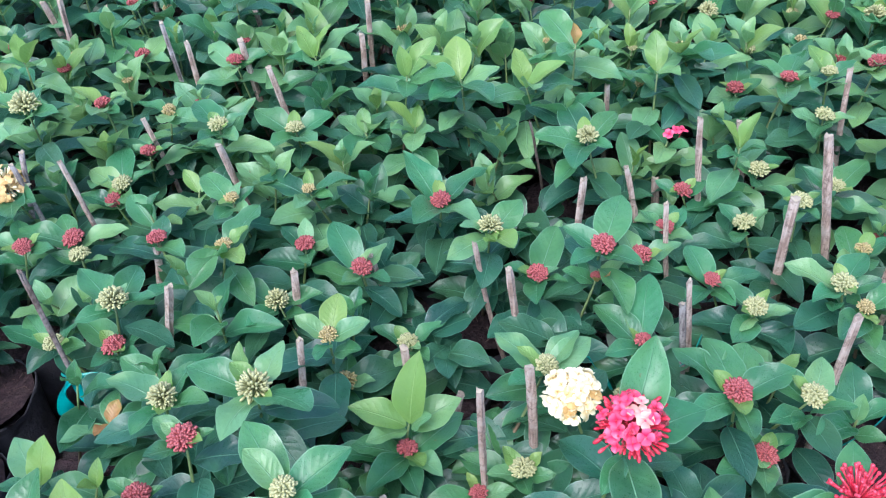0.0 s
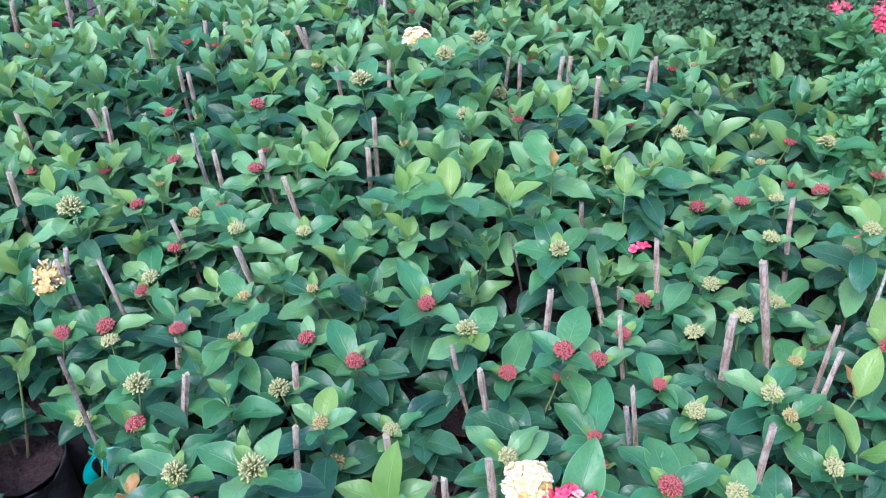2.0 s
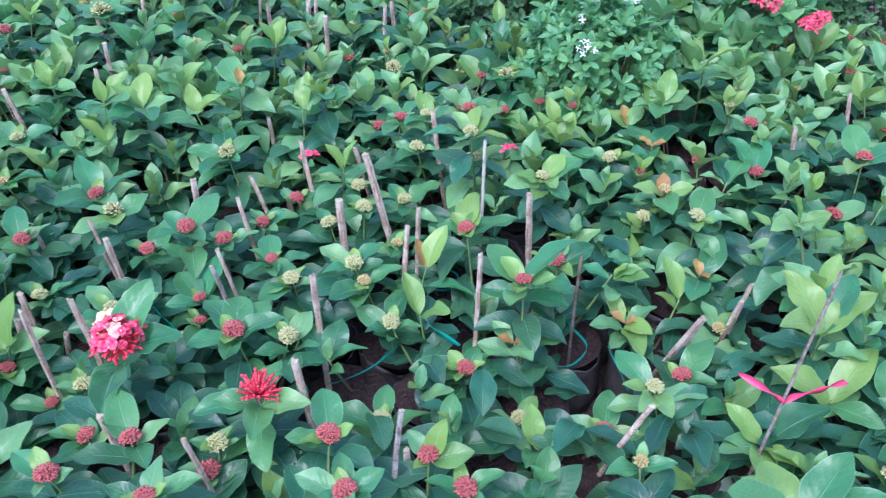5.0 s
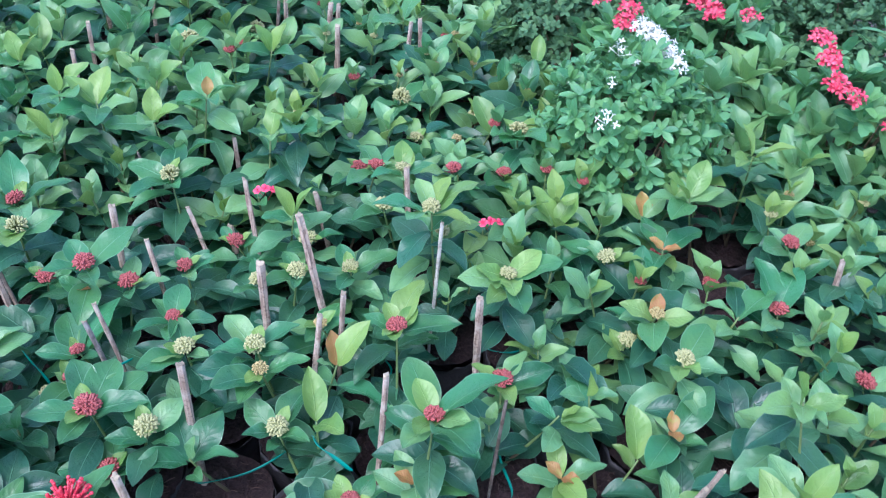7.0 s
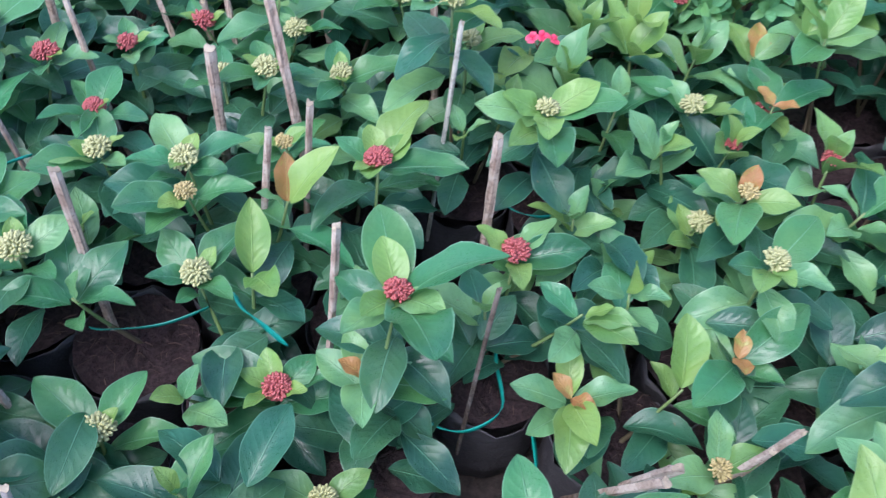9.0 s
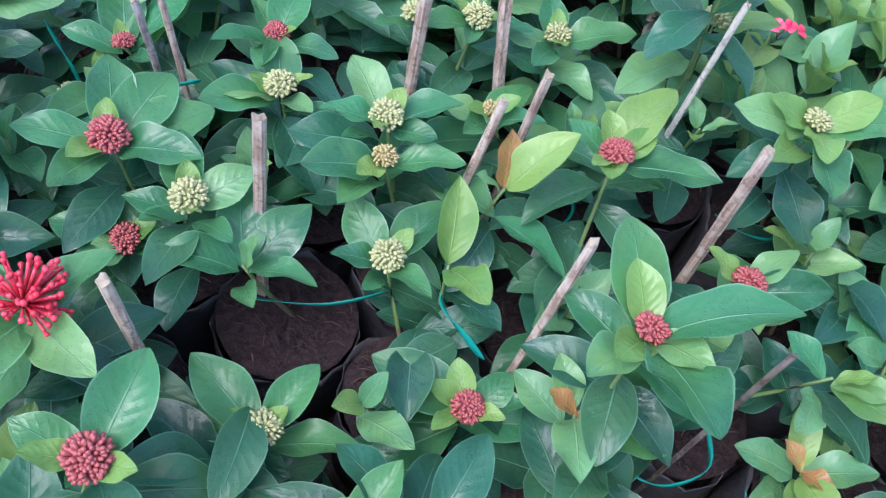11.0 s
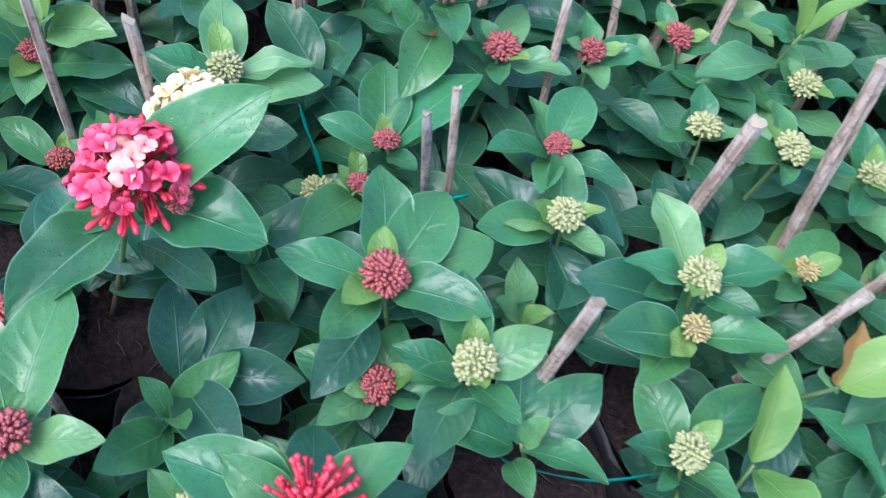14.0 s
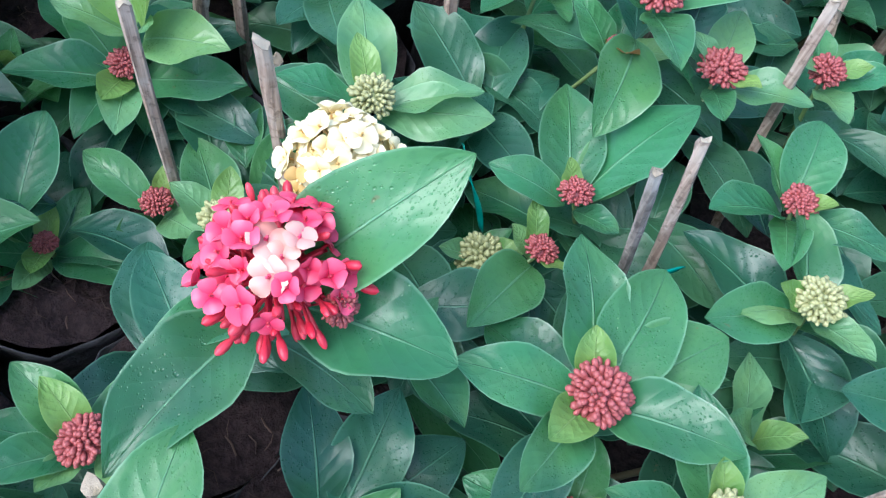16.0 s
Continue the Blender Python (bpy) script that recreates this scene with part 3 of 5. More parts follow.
for x, y in ((-0.645, 0.745), (-0.865, 0.955)):
    PLANTS.append(Plant(x, y))
    PLANTS[-1].build()


def nearest_plant(x, y):
    return min(PLANTS, key=lambda p: (p.x - x) ** 2 + (p.y - y) ** 2)


TAKEN = []
SLOTS = {m.name: k for k, m in enumerate((LEAF, MID, LIME, BRONZE, OLD_SHADED, OLIVE))}
BLADE_UVS = {nu * nv: blade(0.5, 0, 0, 0, 0, 0, nu, nv)[2] for nu, nv in ((9, 5), (18, 7))}
COARSE = {}


def leaf_at(plant, parent, base, tip, pool, name="leaf", spin=0.0, label="", joined=False):
    """One blade from base to tip, its upper side turned up."""
    x = Vector(tip) - Vector(base)
    size = x.length
    x.normalize()
    up = Vector((0, 0, 1)) if abs(x.z) < 0.93 else Vector((-x.x, -x.y, 0)).normalized()
    y = up.cross(x).normalized()
    z = x.cross(y)
    m = Matrix((x, y, z)).transposed().to_4x4()
    m = Matrix.Translation(plant.local(base)) @ m @ Matrix.Rotation(spin, 4, "X") @ Matrix.Diagonal((size, size * min(1.0, (0.088 / size) ** 0.5), size, 1))
    src = rng.choice(pool)
    if joined and not (plant.y < 1.05 and -0.35 < plant.x < 1.25):
        key = src.materials[0].name
        if key not in COARSE:
            COARSE[key] = blades(src.materials[0], 10, 900 + 20 * len(COARSE), (0.46, 0.6), fine=False)
        src = rng.choice(COARSE[key])
    if not joined:
        return part(name, src, parent, m, label)
    if plant.pile is None:
        plant.pile = Pile()
    plant.pile.add([v_.co for v_ in src.vertices], [tuple(p_.vertices) for p_ in src.polygons], m, BLADE_UVS[len(src.vertices)], SLOTS[src.materials[0].name])


def stem_to(plant, top, woody=True):
    """A stem that leaves the soil near the middle of the bag and rises to the shoot."""
    foot = Vector((plant.x + rng.uniform(-0.018, 0.018), plant.y + rng.uniform(-0.018, 0.018), 0.15))
    top = Vector(top)
    bend = Vector((foot.x * 0.35 + top.x * 0.65, foot.y * 0.35 + top.y * 0.65, foot.z * 0.45 + top.z * 0.55))
    pts = []
    for k in range(7):
        t = k / 6
        pts.append(plant.local((1 - t) ** 2 * foot + 2 * t * (1 - t) * bend + t * t * top))
    v, f = tube(pts, [0.0036 - 0.0019 * k / 6 for k in range(7)], 6)
    slots = [0] * 18 + [1] * 18 + [0, 1]
    part("stem", mesh_of("stem", v, f, [WOODY_STEM, GREEN_STEM], None, slots), plant.ob)


POOLS = {"": MATURE, "b": YOUNG[:4], "l": YOUNG[:4] + NEW, "L": YOUNG, "o": COPPER, "n": NEW}
NAMES = {"red": "red buds", "yellow": "yellow-green buds", "tan": "tan buds"}


HEADS, LATER = [], []


def covers(base, tip):
    """Whether a blade from base to tip would lie across a flower head."""
    dx, dy = tip.x - base.x, tip.y - base.y
    for hx, hy, hz in HEADS:
        t = min(1.0, ((hx - base.x) * dx + (hy - base.y) * dy) / (dx * dx + dy * dy))
        if t > 0.2 and math.hypot(base.x + t * dx - hx, base.y + t * dy - hy) < 0.032 and base.z + t * (tip.z - base.z) > hz - 0.03:
            return True
    return False


def lower_leaves(plant, top, az, tiers, first=0.04, size=0.098):
    """Older opposite pairs further down the shoot, darker by age and by painted-in shade."""
    for k in range(tiers):
        drop = first + 0.034 * k + rng.uniform(-0.006, 0.006)
        for s in (0, 180):
            a = radians(az + 90 * (k % 2) + s + rng.uniform(-22, 22))
            long = size * rng.uniform(0.82, 1.15)
            el = radians(rng.uniform(-22, 14) - 5 * k)
            base = Vector((top[0], top[1], max(top[2] - drop, 0.17)))
            tip = base + long * Vector((math.cos(a) * math.cos(el), math.sin(a) * math.cos(el), math.sin(el)))
            mid = (base + tip * 2) / 3
            if not (in_gap(tip.x, tip.y, 0.012) or in_gap(mid.x, mid.y, 0.0) or covers(base, tip)):
                leaf_at(plant, plant.ob, base, tip, NEW if (top[0] > 0.95 or top[1] > 1.2) and rng.random() < 0.45 else MATURE if k == 0 and rng.random() < 0.4 else AGED_SHADED, "leaf", rng.uniform(-0.3, 0.3))


def shoot(kind, x, y, z, *leaves):
    """A shoot whose head sits at x, y, z. leaves: (azimuth, length, rise in degrees, sort, roll)."""
    kind, _, big = kind.partition(" x")
    plant = nearest_plant(x, y)
    root = plant.build()
    TAKEN.append((x, y))
    top = Vector((x, y, z))
    crown = top - Vector((0, 0, 0.014))
    stem_to(plant, crown)
    for az, long, rise, *sort in leaves:
        roll = sort[1] if len(sort) > 1 else 0.0
        sort = sort[0] if sort else ""
        a, e = radians(az), radians(rise)
        tip = top + long * Vector((math.cos(a) * math.cos(e), math.sin(a) * math.cos(e), math.sin(e)))
        base = crown - Vector((0, 0, 0.012 if sort == "" else 0.004)) + 0.004 * Vector((math.cos(a), math.sin(a), 0))
        if rise < -12:
            base.z -= 0.02
        leaf_at(plant, root, base, tip, SALLOW if sort == "" and x > 0.72 and rng.random() < 0.3 else NEW if sort == "" and long < 0.1 and rng.random() < (0.8 if x > 0.85 else 0.6 if y > 1.15 and x > 0.0 else 0.42 if y > 1.15 else 0.24) else BROAD if sort == "" and long > 0.1 else POOLS[sort], "leaf", roll + rng.uniform(-0.38, 0.38), {"L": "young lime-green leaf", "l": "young lime-green leaf", "o": "orange-bronze young leaf"}.get(sort, ""))
    az = leaves[0][0] + 45 if leaves else rng.uniform(0, 180)
    LATER.append((plant, crown, az))
    if kind not in ("lime", "bronze"):
        HEADS.append((x, y, z))
        if z < 0.28:
            HEADS.append((x + 0.025, y - 0.015, z + 0.045))
    if kind in CLUSTERS and not any(len(q) > 3 and q[3] in "bl" for q in leaves) and rng.random() < 0.7:
        turn = rng.uniform(0, 180)
        for s in (0, 180):
            a = radians(turn + s)
            leaf_at(plant, root, crown, top + Vector((0.034 * math.cos(a), 0.034 * math.sin(a), 0.006)), YOUNG[:3] + NEW[:2], "leaf", 0.0)
    seat = Matrix.Translation(plant.local(crown + Vector((0, 0, 0.004))))
    turn = pose(0, 0, 0, rng.uniform(-14, 14), rng.uniform(-14, 14), rng.uniform(0, 360))
    if kind in CLUSTERS:
        plant.kinds.add(NAMES[kind])
        part("flower_head", rng.choice(SPIKY if big and kind == "yellow" else (CLUSTERS if y < 1.15 else FAR_CLUSTERS)[kind]), root, seat @ turn @ Matrix.Scale(float(big) if big else rng.uniform(0.86, 1.08), 4), "domed flower head in tight bud, " + NAMES[kind].split()[0])
    elif kind == "lime":
        plant.kinds.add("lime-green shoots")
    elif kind == "bronze":
        plant.kinds.add("bronze young leaves")
        for s in () if any(len(q) > 3 and q[3] == "o" for q in leaves) else (0, 180):
            a = radians(az + s)
            leaf_at(plant, root, crown, crown + Vector((0.034 * math.cos(a), 0.034 * math.sin(a), 0.018)), COPPER, "leaf", 0, "orange-bronze young leaf")
    elif kind == "flower_pink":
        plant.kinds.add("an open pink flower head")
        tagged(open_head(root, seat @ pose(0.0055, 0.0048, 0.018, 14, 4, 20), ("pink", "pale"), PINK_CLOSED, 112, 0.039, 9, -0.6, 0.22, 4, 0.45), "open pink flower head with pale middle florets")
        part("flower_head", CLUSTERS["red"][0], root, seat @ pose(0.042, 0.012, 0.018, 0, 50, 0) @ Matrix.Scale(0.58, 4), "dark red side head in tight bud")
    elif kind == "flower_old_yellow":
        plant.kinds.add("a fading orange-yellow flower head")
        tagged(open_head(root, seat @ pose(0, 0, 0.004, 6, 0, 0), ("orange",), CREAM_CLOSED, 56, 0.037, 39, -0.3, -0.1, 0, 0.2), "fading orange-yellow flower head")
    elif kind == "flower_old_pink":
        plant.kinds.add("an open pink flower head")
        tagged(open_head(root, seat @ pose(0, 0, 0.004, 0, 0, 70), ("pink",), PINK_CLOSED, 70, 0.04, 29, -0.3, 0.0, 0, 0.2), "open pink flower head")
    elif kind == "flower_yellow":
        plant.kinds.add("an open cream-yellow flower head")
        tagged(open_head(root, seat @ pose(0, 0, 0.004, 6, 0, 0), ("cream",), CREAM_CLOSED, 74, 0.035, 19, -0.35, -0.2, 0, 0.06), "open cream-yellow flower head")
    elif kind == "flower_red":
        plant.kinds.add("a spray of red flower tubes")
        part("tube_spray", SPRAY, root, seat @ pose(0, 0, 0.004, -24, 8, 0), "scarlet spray of unopened flower tubes")
    elif kind == "flower_bit":
        plant.kinds.add("three pink florets")
        for k in range(3):
            part("floret", FLORETS["pink"][k], root, seat @ pose(0.015 * k, 0.006 * k, 0.014 + 0.004 * (k % 2), 24, -20 + 12 * k, 50 * k) @ Matrix.Scale(1.05, 4))


def filler(x, y, z, far):
    """A plain leafy shoot between the flowering ones."""
    plant = nearest_plant(x, y)
    root = plant.build()
    TAKEN.append((x, y))
    top = Vector((x, y, z))
    stem_to(plant, top)
    az, roll = rng.uniform(0, 180), rng.random()
    for k in range(4):
        for s in (0, 180):
            a = radians(az + 90 * (k % 2) + s + rng.uniform(-15, 15))
            e = radians(((66, 46, 26, 4) if y > 1.2 else (54, 32, 12, -6))[k] + rng.uniform(-10, 10))
            long = (0.045, 0.082, 0.1, 0.1)[k] * rng.uniform(0.82, 1.15) * (1.15 if y > 1.3 else 1.0)
            base = top - Vector((0, 0, 0.028 * k))
            tip = base + long * Vector((math.cos(a) * math.cos(e), math.sin(a) * math.cos(e), math.sin(e)))
            lush = roll * (0.6 if x > 1.0 and y > 0.9 else 0.7 if y > 1.3 else 1.0)
            pool = (YOUNG if lush < 0.13 else NEW if lush < 0.6 else MATURE) if k == 0 else (NEW if (lush < 0.42 and k == 1) or ((y > 1.2 or x > 1.0) and lush < 0.5 and k < 3) else MATURE if k < 2 or rng.random() < 0.3 else AGED_SHADED)
            if k < 2 and pool is not YOUNG and rng.random() < (0.4 if x > 0.8 else 0.1):
                pool = SALLOW
            if not (in_gap(tip.x, tip.y, 0.005) or in_gap((base.x + tip.x) / 2, (base.y + tip.y) / 2, 0.0) or covers(base, tip)):
                leaf_at(plant, root, base, tip, pool, "leaf", rng.uniform(-0.45, 0.45), "", far)
    if rng.random() < (0.5 if y > 1.5 else 0.1):
        kind = rng.choice(("red", "yellow", "tan"))
        plant.kinds.add(NAMES[kind])
        part("flower_head", rng.choice(FAR_CLUSTERS[kind]), root, Matrix.Translation(plant.local(top)) @ Matrix.Scale(rng.uniform(0.55, 0.85), 4), "small domed flower head in tight bud, " + NAMES[kind].split()[0])


# ---------------------------------------------------------------- the shoots that stand out, row by row
# about 0.2 m ahead
shoot("lime", 1.237, 0.286, 0.500, (-176, 0.125, 23), (46, 0.114, 12), (103, 0.119, -18), (10, 0.115, 4))
# about 0.4 m ahead
shoot("lime", -0.480, 0.508, 0.415, (100, 0.092, 46, "L"), (165, 0.088, 40, "L"), (20, 0.100, 32, "n"), (-70, 0.098, 6, "n"), (-132, 0.095, 8, "n"), (-18, 0.100, 0, "n"), (60, 0.062, 62, "L"))
shoot("lime", -0.282, 0.336, 0.460, (-154, 0.079, 35, "L"), (99, 0.046, 15, "l"), (19, 0.047, 15, "l"), (-158, 0.062, 11, "l"))
shoot("yellow", -0.124, 0.408, 0.440, (-159, 0.113, -2), (97, 0.121, 21), (9, 0.067, -3), (157, 0.050, 6, "b"), (25, 0.050, 6, "b"), (-74, 0.071, -3))
shoot("yellow", 0.025, 0.441, 0.369, (115, 0.098, -2), (65, 0.098, -2), (-74, 0.049, 7, "b"), (143, 0.091, -3))
shoot("red", 0.144, 0.410, 0.387, (151, 0.082, -3), (14, 0.041, -6), (128, 0.051, 14, "l"), (-91, 0.044, -5))
shoot("red", 0.261, 0.470, 0.405, (151, 0.065, -4), (38, 0.065, -4), (120, 0.114, -2), (-54, 0.077, -3))
shoot("red", 0.334, 0.334, 0.440, (166, 0.066, -3), (25, 0.084, -3), (89, 0.074, -3))
shoot("red", 0.365, 0.484, 0.310, (-179, 0.052, -4), (-69, 0.039, -6), (6, 0.046, -26))
shoot("red", 0.569, 0.498, 0.389, (104, 0.100, -2), (-172, 0.070, -3), (-147, 0.050, 6, "b"), (15, 0.043, 8, "b"), (-80, 0.027, -9))
shoot("red", 0.616, 0.366, 0.424, (164, 0.082, -3), (34, 0.066, -3), (105, 0.069, -3), (-158, 0.043, -5), (-37, 0.055, -4))
shoot("red", 0.730, 0.487, 0.358, (136, 0.052, 13, "l"), (49, 0.062, 46, "L"), (4, 0.075, -3), (-127, 0.039, -6))
shoot("red", 0.789, 0.453, 0.318, (170, 0.068, -3), (26, 0.073, -3), (102, 0.050, 5, "b"), (-40, 0.044, -5))
# about 0.6 m ahead
shoot("lime", -0.617, 0.672, 0.327, (69, 0.064, 45, "L"), (127, 0.095, -2), (-171, 0.058, -4), (-12, 0.049, -5), (103, 0.036, 19, "l"))
shoot("red", -0.453, 0.624, 0.360, (151, 0.053, -4), (23, 0.036, -6))
shoot("red", -0.377, 0.656, 0.442, (146, 0.056, -4), (15, 0.040, -6), (-108, 0.032, -7), (-147, 0.054, -4))
shoot("yellow", -0.225, 0.545, 0.490, (139, 0.069, 10, "l"), (36, 0.091, -3), (123, 0.115, -2), (-33, 0.048, -5), (-110, 0.041, -6))
shoot("red x0.6", -0.055, 0.615, 0.201, (175, 0.083, -3), (22, 0.092, -2), (110, 0.060, -4), (-67, 0.047, -5), (-123, 0.058, -4))
shoot("red x0.72", -0.006, 0.694, 0.235, (-172, 0.078, -3), (121, 0.033, 10, "b"), (4, 0.055, -4), (-105, 0.042, -29), (80, 0.082, -21))
shoot("red x0.85", 0.150, 0.530, 0.338, (173, 0.046, 8, "b"), (-115, 0.064, -4), (180, 0.069, -3), (13, 0.066, -3), (110, 0.057, -20), (-84, 0.038, -6))
shoot("flower_pink", 0.181, 0.645, 0.432, (65, 0.131, 29, "", 0.5), (20, 0.115, -5), (-85, 0.132, -20), (-122, 0.083, -37))
shoot("yellow", 0.374, 0.522, 0.334, (177, 0.049, -5), (117, 0.051, -36), (9, 0.037, -6))
shoot("red x0.95", 0.399, 0.710, 0.285, (-160, 0.080, -3), (33, 0.060, -5), (-103, 0.066, -3), (112, 0.066, -4))
shoot("flower_red", 0.444, 0.564, 0.403, (74, 0.087, -3), (-10, 0.093, -2), (-85, 0.098, -2), (-171, 0.074, -3), (163, 0.075, -24), (-117, 0.048, -56), (-162, 0.110, -8))
shoot("yellow", 0.635, 0.625, 0.281, (167, 0.104, -2), (86, 0.085, -3), (-172, 0.033, 11, "b"), (70, 0.030, 11, "b"), (-168, 0.089, -20))
shoot("yellow", 0.887, 0.674, 0.238, (-176, 0.073, -3), (58, 0.064, -4))
shoot("lime", 0.908, 0.589, 0.270, (97, 0.064, 45, "L"), (167, 0.066, -3), (25, 0.074, -3), (-106, 0.061, -4), (-36, 0.058, -20))
shoot("red", 1.042, 0.654, 0.227, (157, 0.076, -3), (78, 0.105, -2), (-7, 0.072, -3), (-120, 0.073, -3))
shoot("tan", 1.082, 0.529, 0.300, (-154, 0.071, -3), (-4, 0.061, -4), (76, 0.032, 22, "l"))
shoot("yellow", 1.130, 0.692, 0.308, (124, 0.108, -2), (-17, 0.095, -2), (-121, 0.076, -3), (-77, 0.079, -3), (178, 0.060, -4))
shoot("lime", 1.303, 0.591, 0.285, (141, 0.085, 23, "L"), (15, 0.125, 22), (-161, 0.090, -3), (-64, 0.080, 8, "l"), (-110, 0.093, -2))
shoot("lime", 1.445, 0.680, 0.300, (167, 0.125, 19), (38, 0.125, 25), (-48, 0.099, -2))
# about 0.8 m ahead
shoot("lime", -0.104, 0.768, 0.312, (68, 0.104, 56, "L"), (172, 0.090, 10, "L"), (-20, 0.045, 30, "n"), (20, 0.085, 4), (-150, 0.07, -6))
shoot("tan x1.3", -0.210, 0.880, 0.270, (170, 0.05, 4, "n"), (-10, 0.05, 4, "n"), (-80, 0.06, -6), (90, 0.06, -4))
shoot("bronze", -0.543, 0.772, 0.328, (-149, 0.072, -3), (-43, 0.071, -3), (95, 0.058, -4))
shoot("yellow x1.25", -0.434, 0.746, 0.411, (159, 0.095, -2), (63, 0.070, -3), (-113, 0.069, -3), (-9, 0.068, -3), (86, 0.040, 9, "b"), (-81, 0.039, 9, "b"))
shoot("yellow x1.4", -0.292, 0.720, 0.460, (160, 0.105, -2), (71, 0.083, -3), (-42, 0.125, 19), (-109, 0.091, -3), (138, 0.050, 7, "b"), (-55, 0.050, 7, "b"))
shoot("tan", -0.221, 0.873, 0.389, (156, 0.058, 12, "l"), (80, 0.070, 10, "l"), (6, 0.066, 11, "l"), (-102, 0.054, -4), (-22, 0.057, -20))
shoot("red x0.82", -0.109, 0.752, 0.267, (-126, 0.095, -2), (35, 0.104, -2), (175, 0.086, -3), (-44, 0.074, -3), (-58, 0.048, 7, "b"))
shoot("yellow", 0.059, 0.709, 0.267, (129, 0.044, 8, "b"), (-12, 0.048, -5), (-173, 0.054, -4), (-80, 0.046, -5), (37, 0.037, 9, "b"))
shoot("yellow", 0.099, 0.823, 0.363, (139, 0.096, -2), (49, 0.084, -3), (38, 0.094, -9), (-145, 0.070, -3), (147, 0.050, 6, "b"))
shoot("flower_yellow", 0.128, 0.760, 0.370, (-175, 0.060, -20), (45, 0.083, -29))
shoot("yellow", 0.222, 0.824, 0.280, (-105, 0.032, -7), (85, 0.037, -6))
shoot("red x0.7", 0.252, 0.883, 0.342, (132, 0.100, -2), (84, 0.099, -2), (-154, 0.069, -3), (-9, 0.044, -5), (147, 0.025, 14, "b"), (77, 0.116, 13))
shoot("red x0.68", 0.259, 0.839, 0.320, (140, 0.038, 9, "b"), (-18, 0.027, 13, "b"), (-89, 0.087, -3), (179, 0.029, -8))
shoot("red", 0.355, 0.753, 0.376, (133, 0.110, -2), (-148, 0.092, -2), (-89, 0.081, -3), (19, 0.096, -2), (134, 0.040, 9, "b"), (-95, 0.050, 6, "b"), (68, 0.116, -13), (99, 0.115, -10))
shoot("yellow", 0.458, 0.746, 0.370, (64, 0.074, -3), (-158, 0.075, -24), (135, 0.084, -3), (-11, 0.064, -18), (133, 0.036, 10, "b"), (-42, 0.029, 12, "b"), (-129, 0.059, -31))
shoot("lime", 0.527, 0.738, 0.328, (79, 0.092, 4), (-150, 0.084, -4), (14, 0.078, -4), (130, 0.088, 8), (-40, 0.05, -25), (74, 0.03, 52, "l"))
shoot("yellow", 0.639, 0.825, 0.336, (153, 0.081, -3), (-16, 0.066, -3), (-144, 0.058, -4), (79, 0.038, 9, "b"), (77, 0.098, -2), (-93, 0.046, -26))
shoot("lime", 0.693, 0.862, 0.330, (119, 0.085, 31, "L"), (-36, 0.085, 23, "L"))
shoot("red", 0.785, 0.756, 0.284, (-175, 0.108, -2), (-171, 0.050, 5, "b"), (134, 0.048, 7, "b"), (69, 0.062, -4), (-108, 0.050, 6, "b"), (6, 0.039, 9, "b"), (-156, 0.106, -16), (36, 0.064, -4))
shoot("bronze", 0.878, 0.798, 0.317, (141, 0.056, 12, "l"), (-67, 0.080, 8, "l"), (13, 0.103, -11), (168, 0.080, -22))
shoot("red", 0.893, 0.840, 0.432, (126, 0.114, 4), (27, 0.125, 25), (-49, 0.125, 18), (-111, 0.082, -3), (132, 0.065, 11, "l"), (-17, 0.068, 10, "l"), (-105, 0.061, 11, "l"))
shoot("bronze", 1.104, 0.892, 0.289, (113, 0.070, 10, "l"), (30, 0.081, -3), (-55, 0.077, 9, "l"), (-165, 0.076, -3), (-76, 0.098, -12), (-120, 0.075, -23))
shoot("red", 1.186, 0.727, 0.303, (51, 0.113, 2), (-21, 0.064, -4), (139, 0.035, 10, "b"))
shoot("tan", 1.288, 0.879, 0.282, (110, 0.068, 10, "l"), (-143, 0.079, -3), (45, 0.066, -3), (-127, 0.057, -21))
shoot("lime", 1.437, 0.768, 0.390, (124, 0.125, 24), (52, 0.125, 20), (-154, 0.125, 19), (27, 0.119, 16))
shoot("lime", 1.446, 0.844, 0.420, (160, 0.095, -2), (125, 0.087, -3), (49, 0.068, 42, "L"), (-162, 0.059, 50, "L"), (2, 0.048, -5))
# about 1.0 m ahead
shoot("flower_old_pink", -0.915, 1.033, 0.410, (-5, 0.110, -2), (143, 0.115, 6), (-47, 0.125, 14), (-151, 0.095, -2))
shoot("yellow", -0.684, 0.938, 0.321, (160, 0.108, -2), (138, 0.091, -3), (-10, 0.058, -4), (56, 0.053, -4))
shoot("red", -0.571, 0.911, 0.339, (140, 0.100, -2), (25, 0.052, -4), (-118, 0.051, -4), (-35, 0.065, -4))
shoot("yellow x1.4", -0.562, 0.944, 0.403, (135, 0.111, -2), (6, 0.069, -3), (84, 0.100, -12), (-139, 0.064, -4))
shoot("tan", -0.407, 1.054, 0.415, (66, 0.109, -2), (-95, 0.125, 17), (-53, 0.080, 8, "l"), (-131, 0.036, 19, "l"), (42, 0.050, 7, "b"))
shoot("yellow x1.2", -0.322, 0.991, 0.346, (9, 0.075, -3), (155, 0.105, -2), (-126, 0.072, -3), (-26, 0.060, -19))
shoot("red", -0.191, 1.066, 0.344, (119, 0.115, 6), (53, 0.070, -3), (-127, 0.048, -5), (-39, 0.067, -3), (51, 0.035, 20, "l"))
shoot("yellow", -0.111, 0.936, 0.295, (150, 0.068, -3), (33, 0.074, -3), (-109, 0.056, -4), (-51, 0.056, -4))
